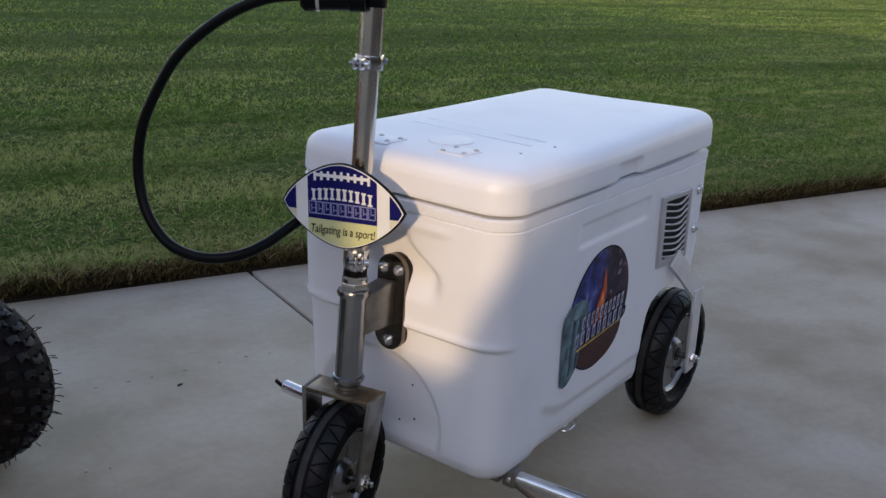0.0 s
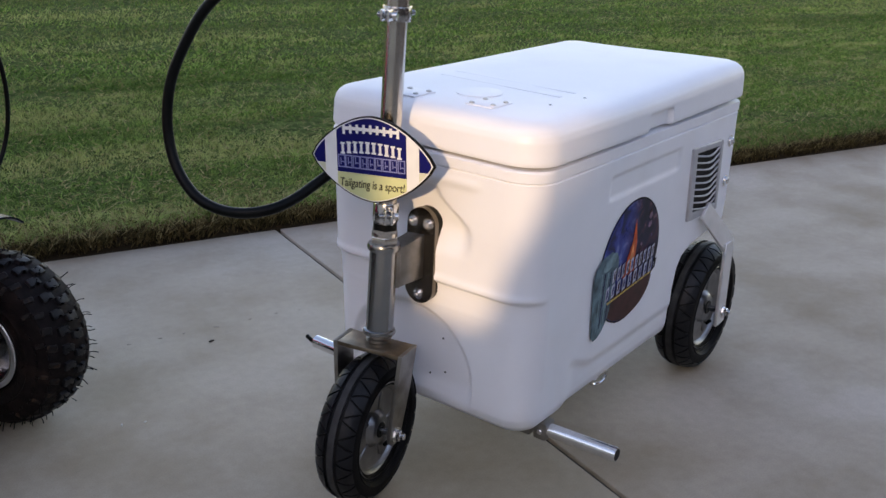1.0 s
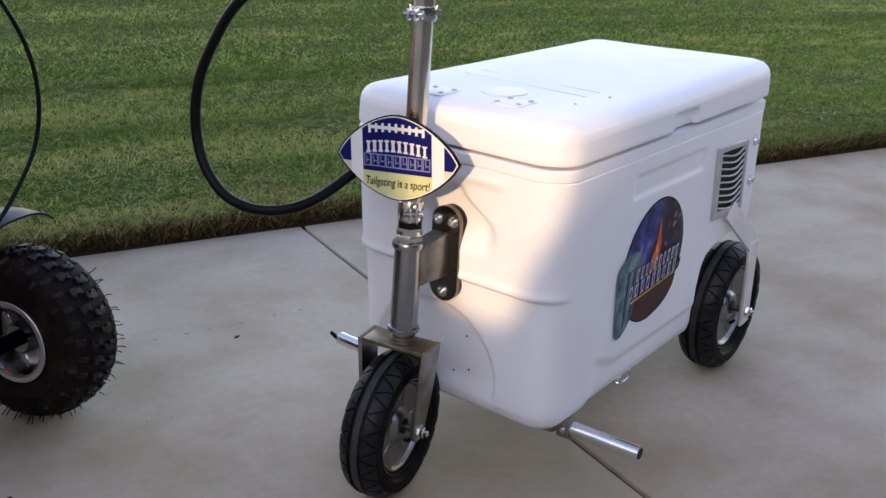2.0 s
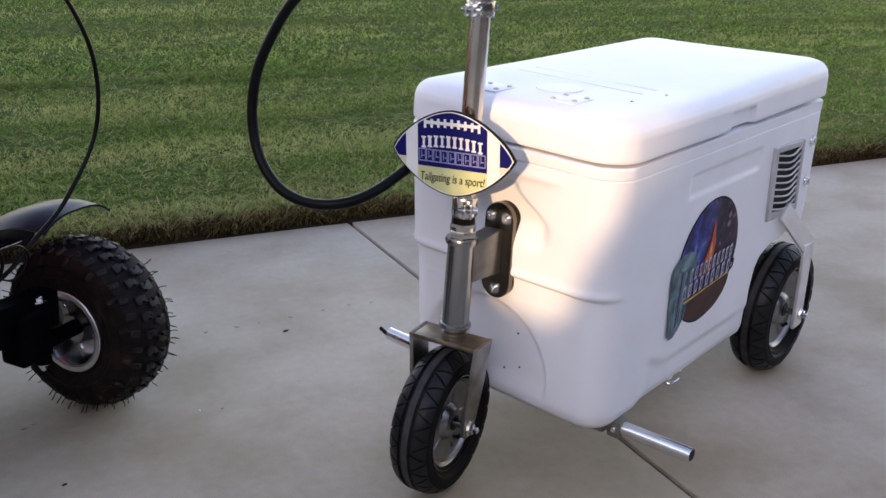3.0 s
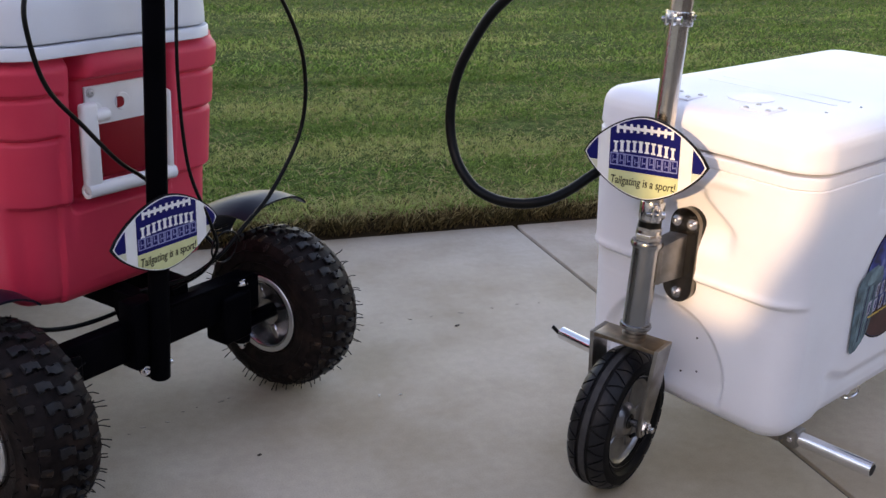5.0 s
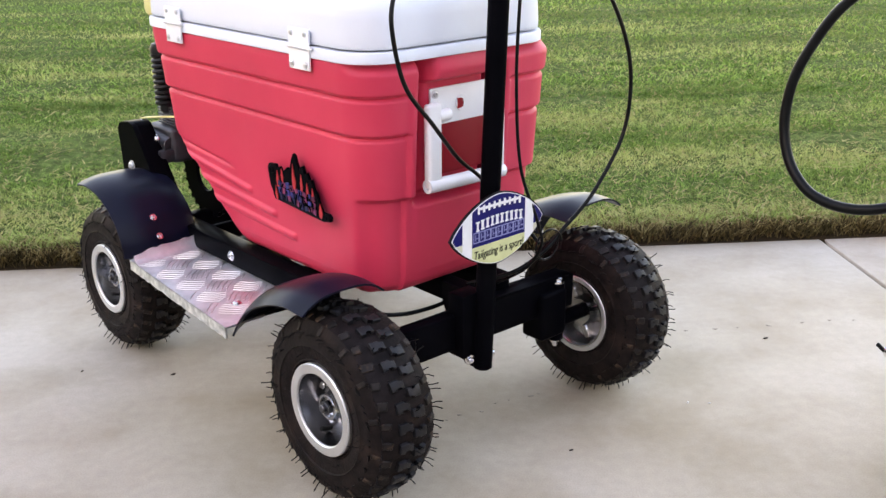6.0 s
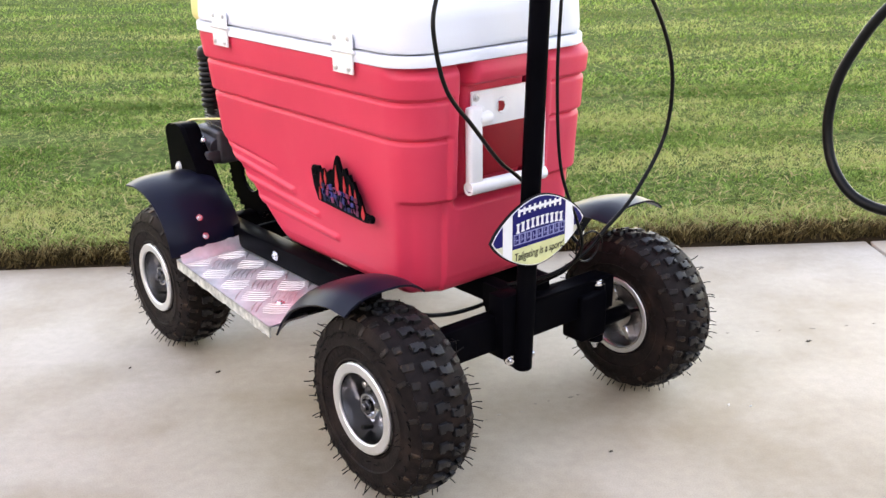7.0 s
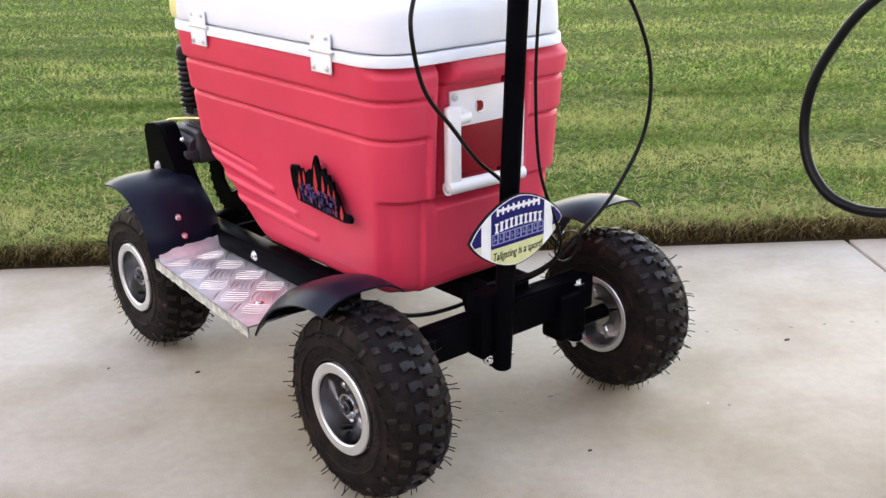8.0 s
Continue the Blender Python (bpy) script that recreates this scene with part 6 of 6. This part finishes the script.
    coil = [(0.114 + 0.0250 * math.cos(q), yc - 0.004 + 0.0010 * q, 0.2945 + 0.0225 * math.sin(q)) for q in [2 * math.pi * 1.05 * i / 60 for i in range(61)]]
    part("cable_coil", sweep(bmesh.new(), coil, 0.0014, 8), M_CABLE, cart, "coiled wire ring")
    part("cable", sweep(bmesh.new(), spline([(0.060, 0.03, 0.222), (0.0202, 0.05, 0.2077), (-0.0197, 0.05, 0.2058), (-0.0729, 0.05, 0.2109), (-0.1233, 0.05, 0.2269), (-0.150, 0.09, 0.240)], 8), 0.0032, 10), M_CABLE, cart, "black cable under the tub")
    # footplates of tread plate, and fenders
    for side in (-1, 1):
        x0, x1 = (-0.272, -0.142) if side < 0 else (0.232, 0.362)
        edge = x0 if side < 0 else x1
        def across(v, y):
            """From the inner edge (0) to the outer edge (1) of the plate, which widens forwards."""
            return (-0.137 - v * (0.141 - 0.076 * (y - 0.188))) if side < 0 else (0.227 + v * (0.141 - 0.076 * (y - 0.188)))
        shape = [(across(0, 0.188), 0.188), (across(1, 0.188), 0.188), (across(1, 0.526), 0.526), (across(0, 0.526), 0.526)]
        plate = part("footplate", prism(bmesh.new(), shape, 0.003, Matrix.Translation((0, 0, 0.205))), M_PLATE, cart, "bright aluminium tread-plate footrest")
        rough = random.Random(9 + side)
        lip = [(0.0, 0.0165)] + [(0.338 * i / 30, 0.0012 * rough.uniform(-1, 1)) for i in range(31)] + [(0.338, 0.0165)]
        start, stop = Vector((across(1, 0.188), 0.188, 0.1915)), Vector((across(1, 0.526), 0.526, 0.1915))
        way = (stop - start).normalized()
        basis = Matrix((way, Vector((0, 0, 1)), way.cross(Vector((0, 0, 1))))).transposed().to_4x4()
        part("plate_lip", prism(bmesh.new(), lip, 0.003 * -side, Matrix.Translation(start) @ basis), M_LIP, plate, "folded sawn edge")
        # five-bar tread: patches of bars in a chequer that stands at 45 degrees to the edges
        bm, cell = bmesh.new(), 0.0440
        for i in range(-9, 16):
            for j in range(-9, 16):
                cx, cy = 0.5 * (across(0, 0.30) + across(1, 0.30)) + (i - j) * cell * 0.7071, 0.205 + (i + j) * cell * 0.7071
                turn = radians(45) + (math.pi / 2 if (i + j) % 2 else 0)
                for q in range(5):
                    m = Matrix.Translation((cx, cy, 0.2081)) @ Matrix.Rotation(turn, 4, "Z") @ Matrix.Translation((0, (q - 2) * 0.0078, 0))
                    ln = 0.0415 - 0.0030 * abs(q - 2)
                    ends = [m @ Vector((e * ln / 2, 0, 0)) for e in (-1, 1)]
                    if all(0.191 < p.y < 0.523 and min(across(0, p.y), across(1, p.y)) - 0.001 < p.x < max(across(0, p.y), across(1, p.y)) + 0.001 for p in ends):
                        for k in range(4):
                            f = (k - 1.5) / 4
                            box(bm, (ln / 4 * 1.06, 0.0028 - 0.0014 * abs(f) * 2, 0.0016 - 0.0006 * abs(f) * 2), m @ Matrix.Translation((ln * f, 0.0014 * (1 - 6 * f * f), 0)) @ Matrix.Rotation(-f * 0.14, 4, "Z"))
        tagged(part("tread_pattern", bm, M_TREADBAR, plate, "raised tread bars"), kind="stuff")
        # the rear edge is bent up against the fender, cut unevenly
        bm, rows_, rag = bmesh.new(), [], random.Random(31 + side)
        for i in range(15):
            v = 0.01 + 0.98 * i / 14
            h = 0.013 + 0.010 * (1 - v) + rag.uniform(-0.0022, 0.0022)
            line = [(0.494, 0.2088), (0.5005, 0.2108), (0.5050, 0.2088 + 0.35 * h), (0.5075, 0.2088 + h)]
            face = [bm.verts.new((across(v, y), y, z)) for y, z in line]
            back_ = [bm.verts.new((across(v, y), y + 0.0010, z - 0.0016)) for y, z in line]
            rows_.append(face + back_[::-1])
        for a_, b_ in zip(rows_, rows_[1:]):
            for q in range(8):
                bm.faces.new((a_[q], a_[(q + 1) % 8], b_[(q + 1) % 8], b_[q]))
        bm.faces.new(rows_[0])
        bm.faces.new(rows_[-1][::-1])
        bmesh.ops.recalc_face_normals(bm, faces=bm.faces[:])
        part("plate_upturn", bm, M_PLATE, plate, "bent-up uneven rear edge")
        part("bolt", bolt_head(bmesh.new(), (across(0.62, 0.250), 0.250, 0.208), (0, 0, 1), 0.005, 0.004), M_CHROME, plate)
        fx0, fx1 = (-0.268, -0.136) if side < 0 else (0.226, 0.358)
        lift = 0.010 if side > 0 else 0.0
        fender(cart, [(0.204, 0.204), (0.184, 0.232 + lift * 0.5), (0.148, 0.264 + lift), (0.100, 0.287 + lift), (0.055, 0.298 + lift), (0.012, 0.297 + lift)], fx0, fx1, 0.020)
        rear = fender(cart, [(0.514, 0.214), (0.520, 0.241), (0.537, 0.272), (0.570, 0.300), (0.606, 0.315), (0.645, 0.320), (0.678, 0.316)], fx0 + 0.006, fx1 + 0.008 * (side < 0), 0.010)
        for y, z in ((0.531, 0.268), (0.514, 0.240)):
            part("bolt", bolt_head(bmesh.new(), (-0.202 if side < 0 else 0.29, y, z), (0, -0.85, 0.5), 0.0037, 0.005), M_CHROME, rear)
        part("fender_bracket", box(bmesh.new(), (0.10, 0.05, 0.004), Matrix.Translation((fx0 + 0.10 if side < 0 else fx1 - 0.10, 0.16, 0.222)) @ Matrix.Rotation(radians(-25), 4, "X"), 0.001), M_BLACK, cart)
    # engine behind the tub
    bm = boxed((0.085, 0.085, 0.062), Matrix.Translation((-0.060, 0.676, 0.350)), 0.008, 3)
    engine = part("engine_block", bm, M_CASTING, cart, "dull grey engine casting")
    for i in range(7):
        part("cooling_fin", boxed((0.080, 0.060, 0.003), Matrix.Translation((-0.052, 0.668, 0.384 + 0.0050 * i)), 0.0008, 1), M_CASTING, engine)
    part("intake_pipe", rodded((-0.108, 0.735, 0.362), (-0.102, 0.640, 0.352), 0.014, 18), M_CASTING, engine)
    part("carburettor", boxed((0.030, 0.060, 0.024), Matrix.Translation((-0.112, 0.664, 0.334)), 0.005, 2), M_CASTING, engine)
    for y, z in ((0.700, 0.385), (0.672, 0.334), (0.645, 0.366), (0.705, 0.350)):
        part("bolt", bolt_head(bmesh.new(), (-0.124, y, z), (-1, 0, 0), 0.005, 0.005), M_CHROME, engine)
    part("fuel_tube", sweep(bmesh.new(), spline([(-0.116, 0.742, 0.378), (-0.118, 0.70, 0.393), (-0.116, 0.66, 0.401), (-0.10, 0.61, 0.407)], 8), 0.0019, 8), M_FUEL, engine, "yellow fuel tube")
    arm = [(0.580, 0.258), (0.742, 0.258), (0.752, 0.370), (0.746, 0.380), (0.734, 0.386), (0.690, 0.393), (0.680, 0.391), (0.672, 0.384)]
    part("engine_mount", prism(bmesh.new(), arm, 0.030, Matrix.Translation((-0.145, 0, 0)) @ Matrix(((0, 0, 1, 0), (1, 0, 0, 0), (0, 1, 0, 0), (0, 0, 0, 1))), 0.004), M_BLACK, cart, "black slanted engine mount")
    part("mount_rib", prism(bmesh.new(), [(0.580, 0.258), (0.628, 0.258), (0.718, 0.388), (0.690, 0.3935), (0.674, 0.388)], 0.010, Matrix.Translation((-0.153, 0, 0)) @ Matrix(((0, 0, 1, 0), (1, 0, 0, 0), (0, 1, 0, 0), (0, 0, 0, 1))), 0.002), M_BLACK, cart)
    part("mount_bolt", bolt_head(bmesh.new(), (-0.1535, 0.690, 0.316), (-1, 0, 0), 0.006, 0.006), M_ZINC, cart)
    coil = [(-0.088 + 0.0155 * math.cos(q), 0.668 + 0.0155 * math.sin(q), 0.418 + 0.00145 * q) for q in [2 * math.pi * 10 * i / 240 for i in range(241)]]
    part("exhaust_spring", sweep(bmesh.new(), coil, 0.0042, 8), M_SPRING, cart, "black coil spring")
    part("spring_core", rodded((-0.088, 0.668, 0.405), (-0.088, 0.668, 0.512), 0.012, 18, 0.003), M_SPRING, cart)
    part("spring_cap", lathe(bmesh.new(), [(0, 0.508), (0.0195, 0.508), (0.0195, 0.517), (0.016, 0.524), (0.008, 0.527), (0, 0.527)], 28, Matrix.Translation((-0.088, 0.668, 0))), M_SPRING, cart, "black rounded spring cap")
    bm = lathe(bmesh.new(), [(0.030, -0.003), (0.072, -0.003), (0.072, 0.003), (0.030, 0.003)], 48, Matrix.Translation((-0.060, 0.600, 0.300)) @ Matrix.Rotation(radians(90), 4, "Y"), closed=True)
    for i in range(30):
        q = Matrix.Translation((-0.060, 0.600, 0.300)) @ Matrix.Rotation(2 * math.pi * i / 30, 4, "X") @ Matrix.Translation((0, 0, 0.0745))
        box(bm, (0.005, 0.006, 0.007), q)
    part("sprocket", bm, M_BLACK, cart, "black toothed sprocket")
    part("recoil_cover", boxed((0.060, 0.060, 0.090), Matrix.Translation((-0.100, 0.612, 0.618)), 0.016, 3), M_PALEYELLOW, cart, "pale yellow plastic cover behind the lid")
    part("cover_stay", boxed((0.018, 0.018, 0.20), Matrix.Translation((-0.040, 0.640, 0.49)), 0.003), M_BLACK, cart)
    return cart


M_BADGEBLUE = material("dull_blue_print", (0.035, 0.035, 0.16), 0.4, vary=0.5, scale=120, spec=0.15)
M_BADGEPLUM = material("plum_print", (0.16, 0.03, 0.08), 0.4, vary=0.5, scale=120, spec=0.15)
M_REDPRINT = material("red_print", (0.45, 0.03, 0.035), 0.4, vary=0.2, scale=60, spec=0.15)
red = red_cart()
football_sign(RED_AT @ pose(0.006, -0.056, 0.3465, 0, 0, 90) @ pose(0, 0, 0, 0, 0, 0), "navy, white and pale yellow football-shaped sign on the black post", 0.050, 0.089)
